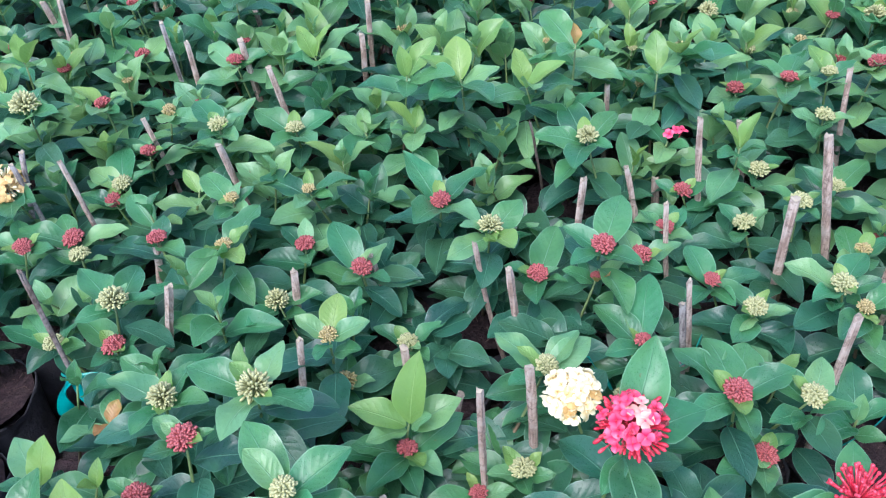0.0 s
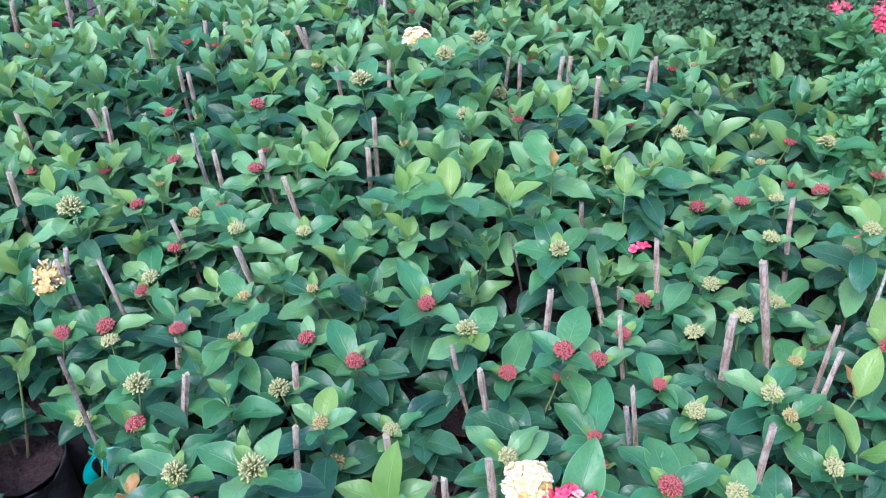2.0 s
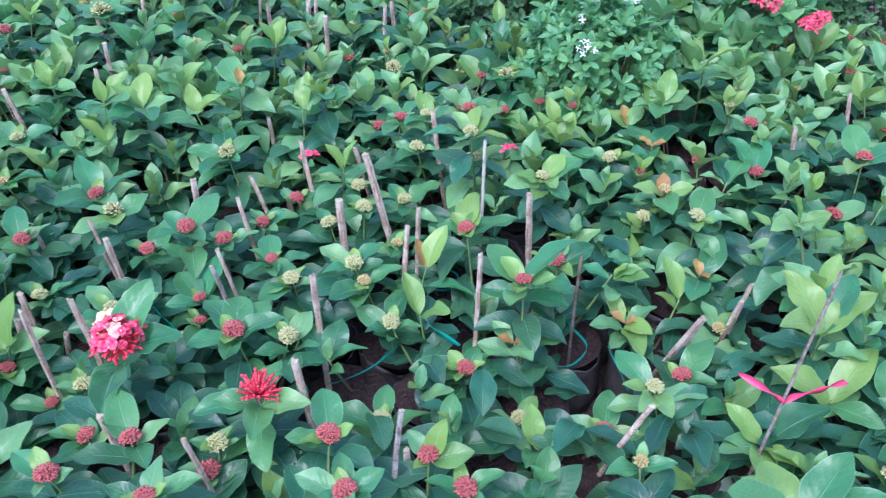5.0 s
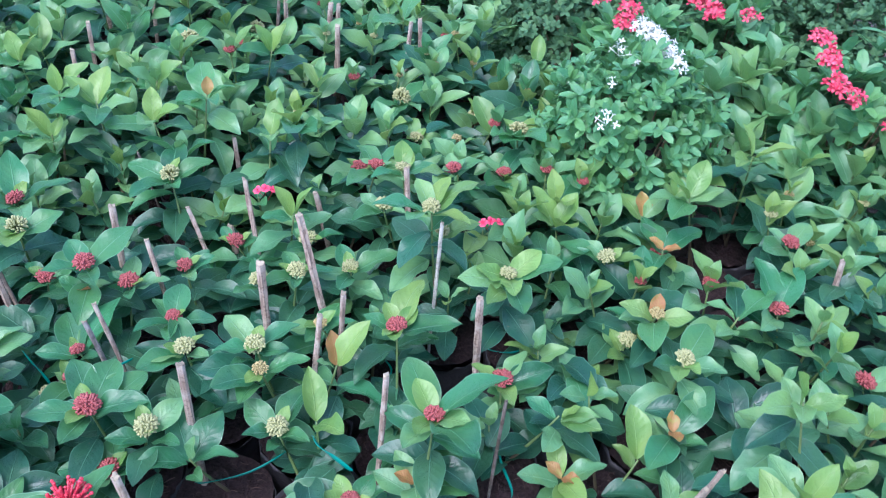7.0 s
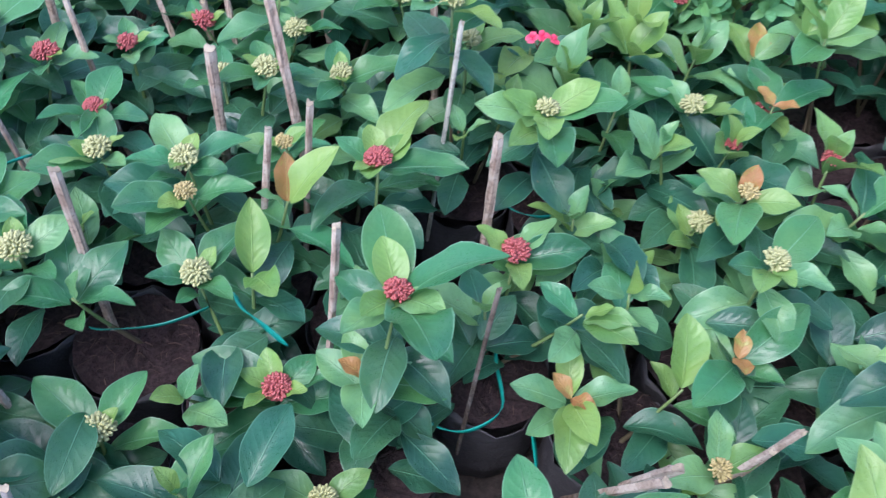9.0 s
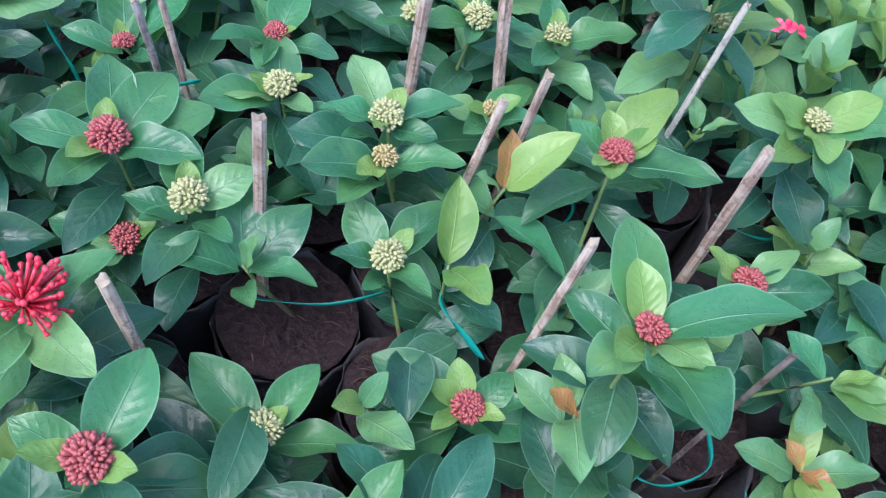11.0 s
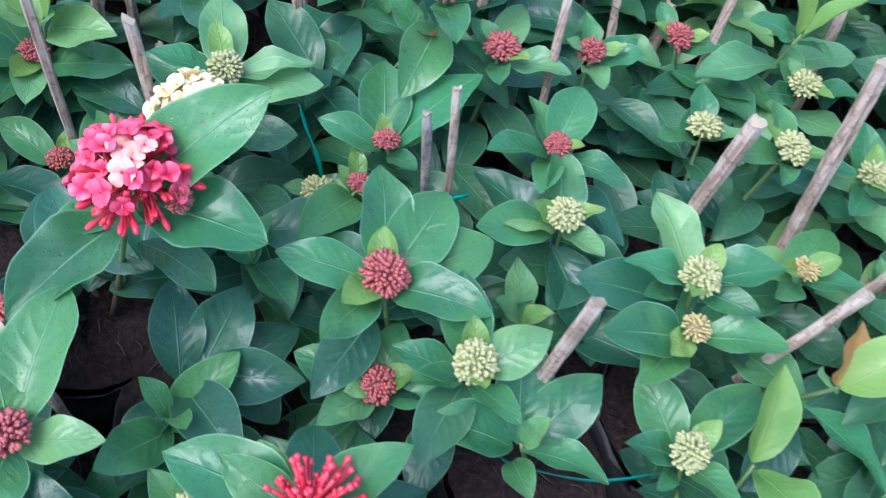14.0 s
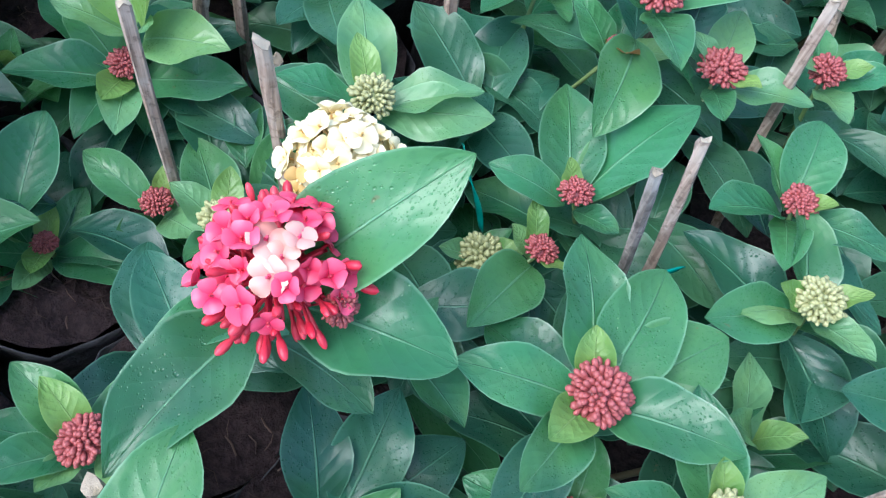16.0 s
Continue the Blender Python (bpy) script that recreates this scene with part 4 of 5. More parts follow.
shoot("yellow x1.25", 0.028, 1.072, 0.416, (-163, 0.053, 13, "l"), (50, 0.088, -3), (-64, 0.080, 7, "l"), (-82, 0.050, 5, "b"), (-140, 0.095, -12))
shoot("red", 0.104, 1.025, 0.352, (69, 0.114, 2), (160, 0.060, -4), (-28, 0.053, -4), (-96, 0.073, -3))
shoot("red", 0.203, 1.014, 0.422, (67, 0.113, 4), (143, 0.074, -3), (-45, 0.078, -3), (-139, 0.074, -3))
shoot("red x0.5", 0.196, 1.004, 0.364, (-60, 0.036, 30, "o"), (20, 0.05, 6, "l"), (170, 0.055, 0), (110, 0.06, -4))
shoot("red", 0.270, 1.036, 0.375, (18, 0.075, -3), (-57, 0.053, -4), (172, 0.048, -5), (109, 0.068, -3), (-161, 0.045, -26))
shoot("red x0.76", 0.378, 0.991, 0.357, (106, 0.085, -3), (7, 0.080, -3), (-128, 0.075, -3), (153, 0.064, -4), (18, 0.025, 19, "b"), (-71, 0.066, -3))
shoot("yellow", 0.431, 0.928, 0.357, (130, 0.082, -3), (-14, 0.053, -4), (-126, 0.063, -4), (-127, 0.090, -3), (46, 0.036, 10, "b"), (-150, 0.035, 10, "b"), (0, 0.091, -19))
shoot("yellow", 0.559, 0.939, 0.390, (148, 0.091, -3), (49, 0.086, -3), (-147, 0.072, -3), (4, 0.059, -4), (-122, 0.056, -21))
shoot("tan", 0.582, 0.901, 0.377, (-134, 0.088, -3), (30, 0.085, -3), (-97, 0.047, 7, "b"), (-97, 0.075, -15))
shoot("tan", 0.635, 1.047, 0.359, (-150, 0.063, -4), (21, 0.064, -4), (-100, 0.055, -4))
shoot("bronze", 0.704, 0.936, 0.392, (122, 0.052, 36, "o"), (55, 0.086, 34, "L"), (-138, 0.038, 19, "l"))
shoot("red", 0.783, 1.025, 0.417, (17, 0.113, -2), (81, 0.114, 4), (131, 0.050, 6, "b"), (-107, 0.046, 7, "b"), (174, 0.064, -4), (63, 0.050, 5, "b"), (-79, 0.050, 7, "b"))
shoot("red", 0.973, 1.041, 0.323, (29, 0.100, -2), (63, 0.073, 9, "l"), (178, 0.059, 12, "l"), (-62, 0.065, -4), (-132, 0.038, -32), (16, 0.076, -23))
shoot("lime", 1.081, 0.966, 0.354, (166, 0.063, -4), (5, 0.069, -3), (-15, 0.075, -3), (-102, 0.081, -14), (19, 0.036, 10, "b"))
shoot("lime", 1.123, 1.015, 0.370, (-135, 0.046, 78, "L"), (0, 0.049, -5), (-152, 0.055, -4), (-45, 0.066, -18))
shoot("lime", 1.224, 0.959, 0.296, (112, 0.085, 30, "L"), (150, 0.057, -21))
shoot("bronze", 1.277, 1.022, 0.311, (57, 0.114, 10), (-112, 0.108, -2), (2, 0.070, -25), (136, 0.068, -26))
shoot("lime", 1.442, 0.998, 0.469, (172, 0.052, 60, "L"), (-148, 0.086, -3), (-102, 0.072, 10, "l"), (12, 0.065, -4), (115, 0.064, -18), (-60, 0.056, -4))
# about 1.2 m ahead
shoot("flower_old_yellow", -0.841, 1.242, 0.407, (-153, 0.048, -5), (-33, 0.082, -3), (-64, 0.101, -2))
shoot("red", -0.775, 1.111, 0.380, (159, 0.074, -3), (-10, 0.060, -4), (117, 0.079, -3))
shoot("red", -0.700, 1.143, 0.367, (176, 0.112, 4), (10, 0.096, -2), (124, 0.078, -3))
shoot("yellow", -0.686, 1.115, 0.352, (177, 0.053, -4), (-18, 0.057, -4))
shoot("red", -0.673, 1.274, 0.346, (166, 0.074, -3), (-15, 0.059, -4))
shoot("red", -0.541, 1.116, 0.383, (-43, 0.079, -3), (-163, 0.041, -6), (93, 0.061, -4))
shoot("lime", -0.509, 1.279, 0.361, (130, 0.052, 13, "l"), (47, 0.038, 19, "l"), (-79, 0.055, -4), (-16, 0.058, -4))
shoot("tan", -0.417, 1.178, 0.415, (133, 0.092, -2), (38, 0.046, -5), (-105, 0.063, -4), (-48, 0.057, -4))
shoot("tan", -0.293, 1.234, 0.385, (159, 0.101, -2), (10, 0.092, -2), (-108, 0.061, -4), (94, 0.037, 19, "l"), (-32, 0.057, -4))
shoot("red", -0.292, 1.128, 0.345, (135, 0.070, -3), (-5, 0.062, -4), (95, 0.053, 13, "l"), (-75, 0.059, -4))
shoot("red", -0.053, 1.179, 0.390, (126, 0.120, 19), (42, 0.113, 2), (-111, 0.125, 17), (-45, 0.095, -2), (98, 0.050, 5, "b"))
shoot("red x0.82", 0.331, 1.131, 0.352, (-45, 0.056, -4), (42, 0.060, -4), (132, 0.059, -4), (63, 0.059, -4))
shoot("red", 0.384, 1.243, 0.339, (145, 0.053, -4), (26, 0.054, -4))
shoot("yellow", 0.475, 1.150, 0.336, (123, 0.065, -4), (34, 0.059, -4), (-121, 0.062, -4))
shoot("lime", 0.492, 1.294, 0.400, (173, 0.061, 48, "L"), (36, 0.062, 47, "L"), (-29, 0.049, -5), (-141, 0.067, -3))
shoot("yellow", 0.529, 1.275, 0.355, (142, 0.059, -4), (24, 0.072, -3), (-119, 0.057, -4))
shoot("yellow", 0.556, 1.142, 0.386, (135, 0.060, -4), (16, 0.069, -3), (-125, 0.077, -3), (-75, 0.054, -4))
shoot("yellow", 0.641, 1.205, 0.365, (125, 0.071, -3), (40, 0.103, -2), (-90, 0.073, -3), (-139, 0.071, -3))
shoot("yellow", 0.789, 1.222, 0.532, (-155, 0.110, 4), (50, 0.112, 2), (129, 0.068, 10, "l"), (78, 0.080, 9, "l"), (-109, 0.080, 8, "l"), (-24, 0.086, -3))
shoot("yellow", 0.795, 1.299, 0.420, (157, 0.064, -4), (31, 0.083, -3), (-107, 0.089, -3))
shoot("lime", 0.844, 1.172, 0.376, (151, 0.033, 22, "l"), (13, 0.036, 19, "l"), (-89, 0.034, -7))
shoot("yellow", 0.946, 1.185, 0.443, (-154, 0.096, -2), (34, 0.111, -2), (51, 0.080, 8, "l"), (-159, 0.063, 11, "l"), (-73, 0.080, 8, "l"), (-66, 0.111, -2), (-107, 0.083, -14))
shoot("yellow", 1.182, 1.202, 0.324, (-127, 0.056, -21), (132, 0.054, -22))
shoot("tan", 1.224, 1.219, 0.389, (94, 0.034, 36, "o"), (176, 0.072, -3), (6, 0.067, -3), (-91, 0.104, -2))
shoot("bronze", 1.229, 1.255, 0.352, (106, 0.035, 35, "o"), (-155, 0.078, -3), (7, 0.080, -3), (-112, 0.069, -17))
shoot("yellow", 1.275, 1.119, 0.389, (68, 0.104, -2), (-14, 0.075, -3), (-100, 0.065, -4), (-145, 0.066, -3), (-60, 0.050, 5, "b"))
shoot("lime", 1.375, 1.268, 0.385, (170, 0.065, -4), (51, 0.108, -2), (99, 0.110, -2), (-126, 0.074, -16), (-6, 0.060, -30))
shoot("red", 1.616, 1.231, 0.316, (129, 0.081, -3), (26, 0.094, -2))
# about 1.4 m ahead
shoot("yellow x1.7", -0.815, 1.360, 0.501, (163, 0.094, -2), (-18, 0.076, -3), (-85, 0.092, -3), (82, 0.079, -3))
shoot("red", -0.727, 1.478, 0.433, (153, 0.079, 9, "l"), (4, 0.052, 13, "l"), (-87, 0.074, 9, "l"), (-43, 0.062, -4))
shoot("yellow", -0.659, 1.301, 0.364, (149, 0.088, -3), (37, 0.062, -4), (103, 0.115, 0), (-63, 0.073, -3))
shoot("red", -0.626, 1.384, 0.376, (149, 0.076, -3), (24, 0.052, -4), (-89, 0.059, -4))
shoot("tan", -0.593, 1.464, 0.419, (160, 0.086, -3), (45, 0.045, 16, "l"), (-84, 0.079, 9, "l"), (-36, 0.084, -3))
shoot("yellow", -0.472, 1.372, 0.439, (127, 0.104, -2), (33, 0.063, -4), (-117, 0.060, -4), (-51, 0.075, -3))
shoot("yellow", -0.341, 1.426, 0.388, (145, 0.111, 0), (33, 0.085, -3), (-122, 0.073, -3), (-54, 0.085, -3), (99, 0.049, 7, "b"))
shoot("lime", -0.208, 1.453, 0.360, (139, 0.078, -3), (46, 0.074, -3), (-103, 0.097, -2), (-61, 0.101, -2), (98, 0.056, 12, "l"))
shoot("lime", -0.115, 1.464, 0.480, (133, 0.048, 71, "L"), (37, 0.085, 30, "L"), (-89, 0.096, -2), (-39, 0.125, 13))
shoot("lime", -0.101, 1.389, 0.411, (82, 0.042, 17, "l"), (-159, 0.052, -4), (-34, 0.046, -5), (-92, 0.095, -2), (177, 0.071, 39, "L"))
shoot("lime", -0.011, 1.442, 0.479, (95, 0.085, 26, "L"), (167, 0.085, 20, "L"), (18, 0.080, -3), (-60, 0.111, -2), (-124, 0.105, -2), (170, 0.082, -3))
shoot("lime", 0.113, 1.452, 0.454, (115, 0.064, 45, "L"), (-8, 0.085, 28, "L"), (-139, 0.103, -2), (-83, 0.080, 16, "l"), (-12, 0.108, -2))
shoot("yellow x1.2", 0.217, 1.316, 0.416, (176, 0.098, -2), (48, 0.095, -2), (107, 0.113, 2), (-110, 0.107, -2), (-46, 0.058, -4), (93, 0.050, 6, "b"))
shoot("lime", 0.371, 1.481, 0.455, (90, 0.073, 38, "L"), (19, 0.106, -2), (-66, 0.072, 10, "l"), (-156, 0.051, -4), (40, 0.080, 12, "l"))
shoot("flower_bit", 0.381, 1.373, 0.364, (124, 0.081, -3), (-46, 0.047, -5), (-115, 0.091, -3))
shoot("red", 0.617, 1.453, 0.436, (132, 0.082, -3), (6, 0.071, -3), (-110, 0.100, -2), (60, 0.110, -2))
shoot("yellow", 0.660, 1.359, 0.410, (160, 0.059, -4), (-18, 0.055, -4), (-120, 0.085, -3))
shoot("yellow", 0.681, 1.429, 0.460, (107, 0.076, 9, "l"), (24, 0.069, -3), (-129, 0.080, -3), (-72, 0.051, -4), (83, 0.050, 6, "b"))
shoot("red", 0.782, 1.455, 0.461, (112, 0.056, -4), (35, 0.077, -3), (-108, 0.076, -3), (-148, 0.074, -3))
shoot("flower_bit", 0.863, 1.400, 0.370, (-97, 0.109, -2), (-7, 0.060, -4))
shoot("lime", 1.007, 1.445, 0.385, (148, 0.085, 32, "L"), (53, 0.071, 39, "L"), (-63, 0.085, 25, "L"), (-163, 0.056, 12, "l"))
shoot("yellow", 1.121, 1.373, 0.376, (9, 0.073, -3), (143, 0.062, -4), (176, 0.103, -2), (39, 0.035, 10, "b"))
shoot("red", 1.228, 1.463, 0.351, (138, 0.091, -3), (53, 0.104, -2), (-67, 0.074, -3), (-165, 0.052, -22))
shoot("bronze", 1.231, 1.438, 0.377, (119, 0.103, -2), (46, 0.108, -2), (-102, 0.100, -2))
shoot("red", 1.452, 1.317, 0.372, (117, 0.117, 16), (70, 0.115, 12), (5, 0.054, -4), (-118, 0.081, -3))
shoot("red", 1.700, 1.341, 0.400, (94, 0.112, 10), (21, 0.112, 0), (-129, 0.102, -2))
# about 1.6 m ahead
shoot("lime", -0.941, 1.523, 0.450, (110, 0.053, 58, "L"), (94, 0.080, -3), (-161, 0.051, -4), (-31, 0.081, -3))
shoot("lime", -0.902, 1.573, 0.487, (111, 0.047, 75, "L"), (-18, 0.071, 39, "L"), (-165, 0.046, -5), (-36, 0.074, -3))
shoot("red", -0.698, 1.672, 0.430, (134, 0.115, 2), (66, 0.095, -2), (-154, 0.075, -3), (-30, 0.080, -3))
shoot("red", -0.482, 1.608, 0.441, (135, 0.097, -2), (23, 0.078, -3), (-93, 0.076, -3))
shoot("lime", -0.314, 1.605, 0.451, (139, 0.061, 47, "L"), (37, 0.069, 40, "L"), (-158, 0.061, -4), (-23, 0.092, -3), (-81, 0.125, 14))
shoot("lime", 0.214, 1.514, 0.505, (103, 0.028, 46, "o"), (121, 0.111, 4), (34, 0.065, -4), (-121, 0.076, -3), (-47, 0.070, -3))
shoot("lime", 0.418, 1.513, 0.475, (-111, 0.085, 31, "L"), (-27, 0.060, 49, "L"), (-76, 0.125, 15), (-48, 0.125, 14))
shoot("red", 0.552, 1.547, 0.358, (-146, 0.085, -3), (24, 0.069, -3), (-111, 0.099, -2), (71, 0.106, -2))
shoot("red", 0.871, 1.599, 0.377, (152, 0.086, -3), (-28, 0.069, -3), (-100, 0.125, 15), (72, 0.112, 0), (-71, 0.111, -2))
shoot("lime", 1.000, 1.504, 0.401, (123, 0.060, 48, "L"), (-71, 0.085, 22, "L"), (-136, 0.072, -3), (74, 0.101, -2))
shoot("lime", 1.183, 1.523, 0.389, (102, 0.055, 15, "o"), (53, 0.066, 10, "l"), (134, 0.078, -3))
shoot("lime", 1.252, 1.597, 0.397, (98, 0.085, 31, "L"), (66, 0.085, 17, "L"), (-94, 0.060, -4), (6, 0.058, -4), (164, 0.059, 12, "l"))
shoot("lime", 1.267, 1.547, 0.443, (71, 0.085, 27, "L"), (-154, 0.079, 35, "L"), (29, 0.081, -3), (-109, 0.115, -2), (-148, 0.099, -2))
shoot("lime", 1.391, 1.683, 0.484, (141, 0.066, 43, "L"), (-14, 0.085, 23, "L"), (-119, 0.083, -3), (-51, 0.072, -3))
shoot("red", 1.478, 1.500, 0.400, (140, 0.056, -4), (61, 0.089, -3), (-126, 0.125, 16), (-93, 0.073, -3))
shoot("lime", 1.396, 1.848, 0.400, (30, 0.085, 62, "n"), (210, 0.090, 56, "n"), (120, 0.105, 38, "n"), (300, 0.105, 34, "n"), (70, 0.115, 14, "n"), (250, 0.110, 12, "n"), (160, 0.110, 2, "n"))
shoot("lime", 1.528, 1.833, 0.380, (38, 0.085, 62, "n"), (218, 0.090, 56, "n"), (128, 0.105, 38, "n"), (308, 0.105, 34, "n"), (78, 0.115, 14, "n"), (258, 0.110, 12, "n"), (168, 0.110, 2, "n"))
shoot("lime", 1.457, 1.990, 0.420, (13, 0.085, 62, "n"), (193, 0.090, 56, "n"), (103, 0.105, 38, "n"), (283, 0.105, 34, "n"), (53, 0.115, 14, "n"), (233, 0.110, 12, "n"), (143, 0.110, 2, "n"))
shoot("lime", 1.308, 1.978, 0.470, (50, 0.085, 62, "n"), (230, 0.090, 56, "n"), (140, 0.105, 38, "n"), (320, 0.105, 34, "n"), (90, 0.115, 14, "n"), (270, 0.110, 12, "n"), (180, 0.110, 2, "n"))
shoot("lime", 1.381, 2.053, 0.470, (61, 0.085, 62, "n"), (241, 0.090, 56, "n"), (151, 0.105, 38, "n"), (331, 0.105, 34, "n"), (101, 0.115, 14, "n"), (281, 0.110, 12, "n"), (191, 0.110, 2, "n"))
shoot("lime", 1.471, 2.175, 0.450, (19, 0.085, 62, "n"), (199, 0.090, 56, "n"), (109, 0.105, 38, "n"), (289, 0.105, 34, "n"), (59, 0.115, 14, "n"), (239, 0.110, 12, "n"), (149, 0.110, 2, "n"))
shoot("lime", 1.564, 1.937, 0.420, (11, 0.085, 62, "n"), (191, 0.090, 56, "n"), (101, 0.105, 38, "n"), (281, 0.105, 34, "n"), (51, 0.115, 14, "n"), (231, 0.110, 12, "n"), (141, 0.110, 2, "n"))
# about 1.8 m ahead
shoot("red", -0.736, 1.809, 0.487, (161, 0.088, -3), (-6, 0.060, -4), (-71, 0.125, 13))
shoot("red", -0.508, 1.810, 0.504, (149, 0.090, -3), (36, 0.070, -3), (-82, 0.103, -2))
shoot("yellow x1.7", -0.248, 1.871, 0.530, (152, 0.107, -2), (7, 0.086, -3), (-88, 0.125, 13), (81, 0.114, 6))
shoot("yellow x1.3", 0.014, 1.833, 0.450, (152, 0.091, -3), (7, 0.066, -3), (-92, 0.103, -2), (86, 0.102, -2))
shoot("lime", 0.247, 1.802, 0.480, (174, 0.062, 46, "L"), (48, 0.062, 47, "L"), (-147, 0.086, -3), (-20, 0.072, -3))
shoot("yellow x1.45", 0.560, 1.856, 0.370, (-124, 0.095, -2), (55, 0.109, -2), (-83, 0.105, -2), (-39, 0.084, -3))
shoot("yellow", 0.632, 1.743, 0.334, (119, 0.092, -2), (18, 0.075, -3), (-110, 0.108, -2))
shoot("tan", 0.736, 1.718, 0.368, (154, 0.058, -4), (15, 0.058, -4), (-113, 0.083, -3))
shoot("yellow x1.35", 0.879, 1.712, 0.420, (-111, 0.125, 17), (-53, 0.125, 17), (147, 0.050, 5, "b"), (-97, 0.125, 14), (53, 0.074, -3))
shoot("lime", 1.524, 1.795, 0.420, (-54, 0.077, 36, "L"), (76, 0.112, -2), (-115, 0.108, -2))
# about 2.0 m ahead
shoot("lime", -0.504, 1.955, 0.480, (-145, 0.060, 48, "L"), (7, 0.069, 41, "L"), (-151, 0.078, -3), (-35, 0.104, -2))
shoot("yellow x1.5", -0.040, 1.949, 0.558, (129, 0.114, 2), (-4, 0.093, -2), (-92, 0.125, 13), (80, 0.080, 7, "l"))
shoot("yellow x1.5", 0.049, 2.059, 0.550, (148, 0.087, -3), (25, 0.088, -3), (-89, 0.125, 12))
shoot("yellow x1.3", 0.104, 2.037, 0.399, (139, 0.094, -2), (17, 0.074, -3), (-89, 0.125, 13))
shoot("lime", 0.868, 2.090, 0.412, (97, 0.071, 39, "L"), (-75, 0.080, 8, "l"), (-119, 0.125, 12), (-100, 0.125, 13))
# about 2.2 m ahead
shoot("flower_yellow", -0.129, 2.162, 0.510, (-134, 0.077, -3), (-59, 0.113, -2), (-85, 0.125, 11))
shoot("lime", 0.476, 2.183, 0.440, (-176, 0.064, 45, "L"), (73, 0.118, 24), (-130, 0.102, -2), (-46, 0.068, -3))
shoot("red", 0.761, 2.134, 0.308, (-165, 0.088, -3), (-44, 0.089, -3), (102, 0.080, 8, "l"))
# about 2.4 m ahead
shoot("lime", -0.390, 2.352, 0.500, (180, 0.064, 45, "L"), (-28, 0.073, 38, "L"), (-129, 0.091, -3), (-62, 0.125, 13))

# ---------------------------------------------------------------- bamboo stakes
def stake(x, y, z, lean_x, lean_y, sort="", width=0.0):
    """A split stake pushed into a bag: top at x, y, z, leaning by metres a metre down."""
    r = random.Random(round(x * 1000) + round(y * 7000))
    width = 0.95 * width or (0.0125 * r.uniform(0.8, 1.2) if sort != "thin" else 0.0055)
    low = 0.11
    sides, rings, verts = 10, 22, []
    shape = [r.uniform(0.74, 1.12) for _ in range(sides)]
    bow = r.uniform(-0.006, 0.006)
    lumps = [(r.uniform(0, 1), r.uniform(0, 6.28), r.uniform(0.05, 0.16)) for _ in range(7)]
    for i in range(rings):
        t = i / (rings - 1)
        zz = -t * (z - low)
        cx, cy = -zz * lean_x + bow * math.sin(math.pi * t), -zz * lean_y + bow * 0.6 * math.sin(math.pi * t)
        for k in range(sides):
            a = 2 * math.pi * k / sides
            rad = 0.5 * width * shape[k] * (1 + 0.04 * math.sin(9 * t + k) + r.uniform(-0.06, 0.06) + sum(h * math.exp(-((t - c) * 22) ** 2) * max(0.0, math.cos(a - g)) for c, g, h in lumps))
            chip = r.uniform(-0.006, 0.003) if i == 0 else 0
            verts.append((cx + rad * math.cos(a), cy + 0.85 * rad * math.sin(a), zz + chip))
    faces = [tuple(reversed(fc)) for fc in grid_faces(rings, sides, 0, True)]
    mat = {"white": PALE_BAMBOO, "thin": DARK_TWIG, "grey": GREY_BAMBOO}.get(sort, BAMBOO)
    ob = new("bamboo_stake")
    ob.location = (x, y, z)
    part("shaft", mesh_of("shaft", verts, faces, [mat], None, None, False), ob, Matrix.Rotation(0, 4, "Z"))
    top = [Vector(verts[k]) + Vector((0, 0, 0.0004)) for k in range(sides)]
    mid = sum(top, Vector()) / sides + Vector((0, 0, 0.0015))
    part("cut_end", mesh_of("cut_end", top + [mid], [(k, (k + 1) % sides, sides) for k in range(sides)], [CUT_WOOD if sort != "thin" else mat], None, None, True), ob, Matrix(), "pale rough cut end")
    word = {"white": "bleached pale bamboo stake pushed into a grow bag", "thin": "thin dark twig stake pushed into a grow bag",
            "grey": "weathered grey split-bamboo stake pushed into a grow bag"}.get(sort, "weathered brown split-bamboo stake pushed into a grow bag")
    TAKEN.append((x + 0.1 * lean_x, y + 0.1 * lean_y - 0.035))
    tagged(ob, word, "stake", "plant stakes")


stake(-0.811, 1.236, 0.461, 0.049, 0.035, "grey")
stake(-0.803, 1.271, 0.462, -0.178, -0.089, "grey")
stake(-0.720, 1.232, 0.465, 0.052, 0.036)
stake(-0.631, 1.416, 0.427, 0.086, 0.044)
stake(-0.630, 1.651, 0.508, 0.072, 0.034, "grey")
stake(-0.591, 1.659, 0.456, 0.027, 0.011)
stake(-0.466, 1.624, 0.475, 0.116, 0.037)
stake(-0.393, 1.521, 0.467, 0.126, 0.040)
stake(-0.220, 1.681, 0.444, -0.035, -0.001)
stake(-0.459, 1.302, 0.438, 0.177, 0.084)
stake(-0.546, 1.127, 0.382, -0.183, -0.056)
stake(-0.476, 0.961, 0.412, -0.208, -0.056)
stake(-0.287, 1.001, 0.395, -0.144, -0.020)
stake(-0.177, 1.097, 0.338, 0.100, 0.025)
stake(0.002, 1.015, 0.428, 0.164, 0.022)
stake(0.053, 0.962, 0.420, 0.135, 0.007)
stake(0.187, 1.147, 0.445, -0.055, 0.009)
stake(0.280, 1.256, 0.383, 0.189, -0.014)
stake(0.347, 1.298, 0.322, 0.108, -0.021)
stake(0.404, 1.272, 0.471, 0.121, -0.030)
stake(0.510, 1.374, 0.391, 0.165, -0.043)
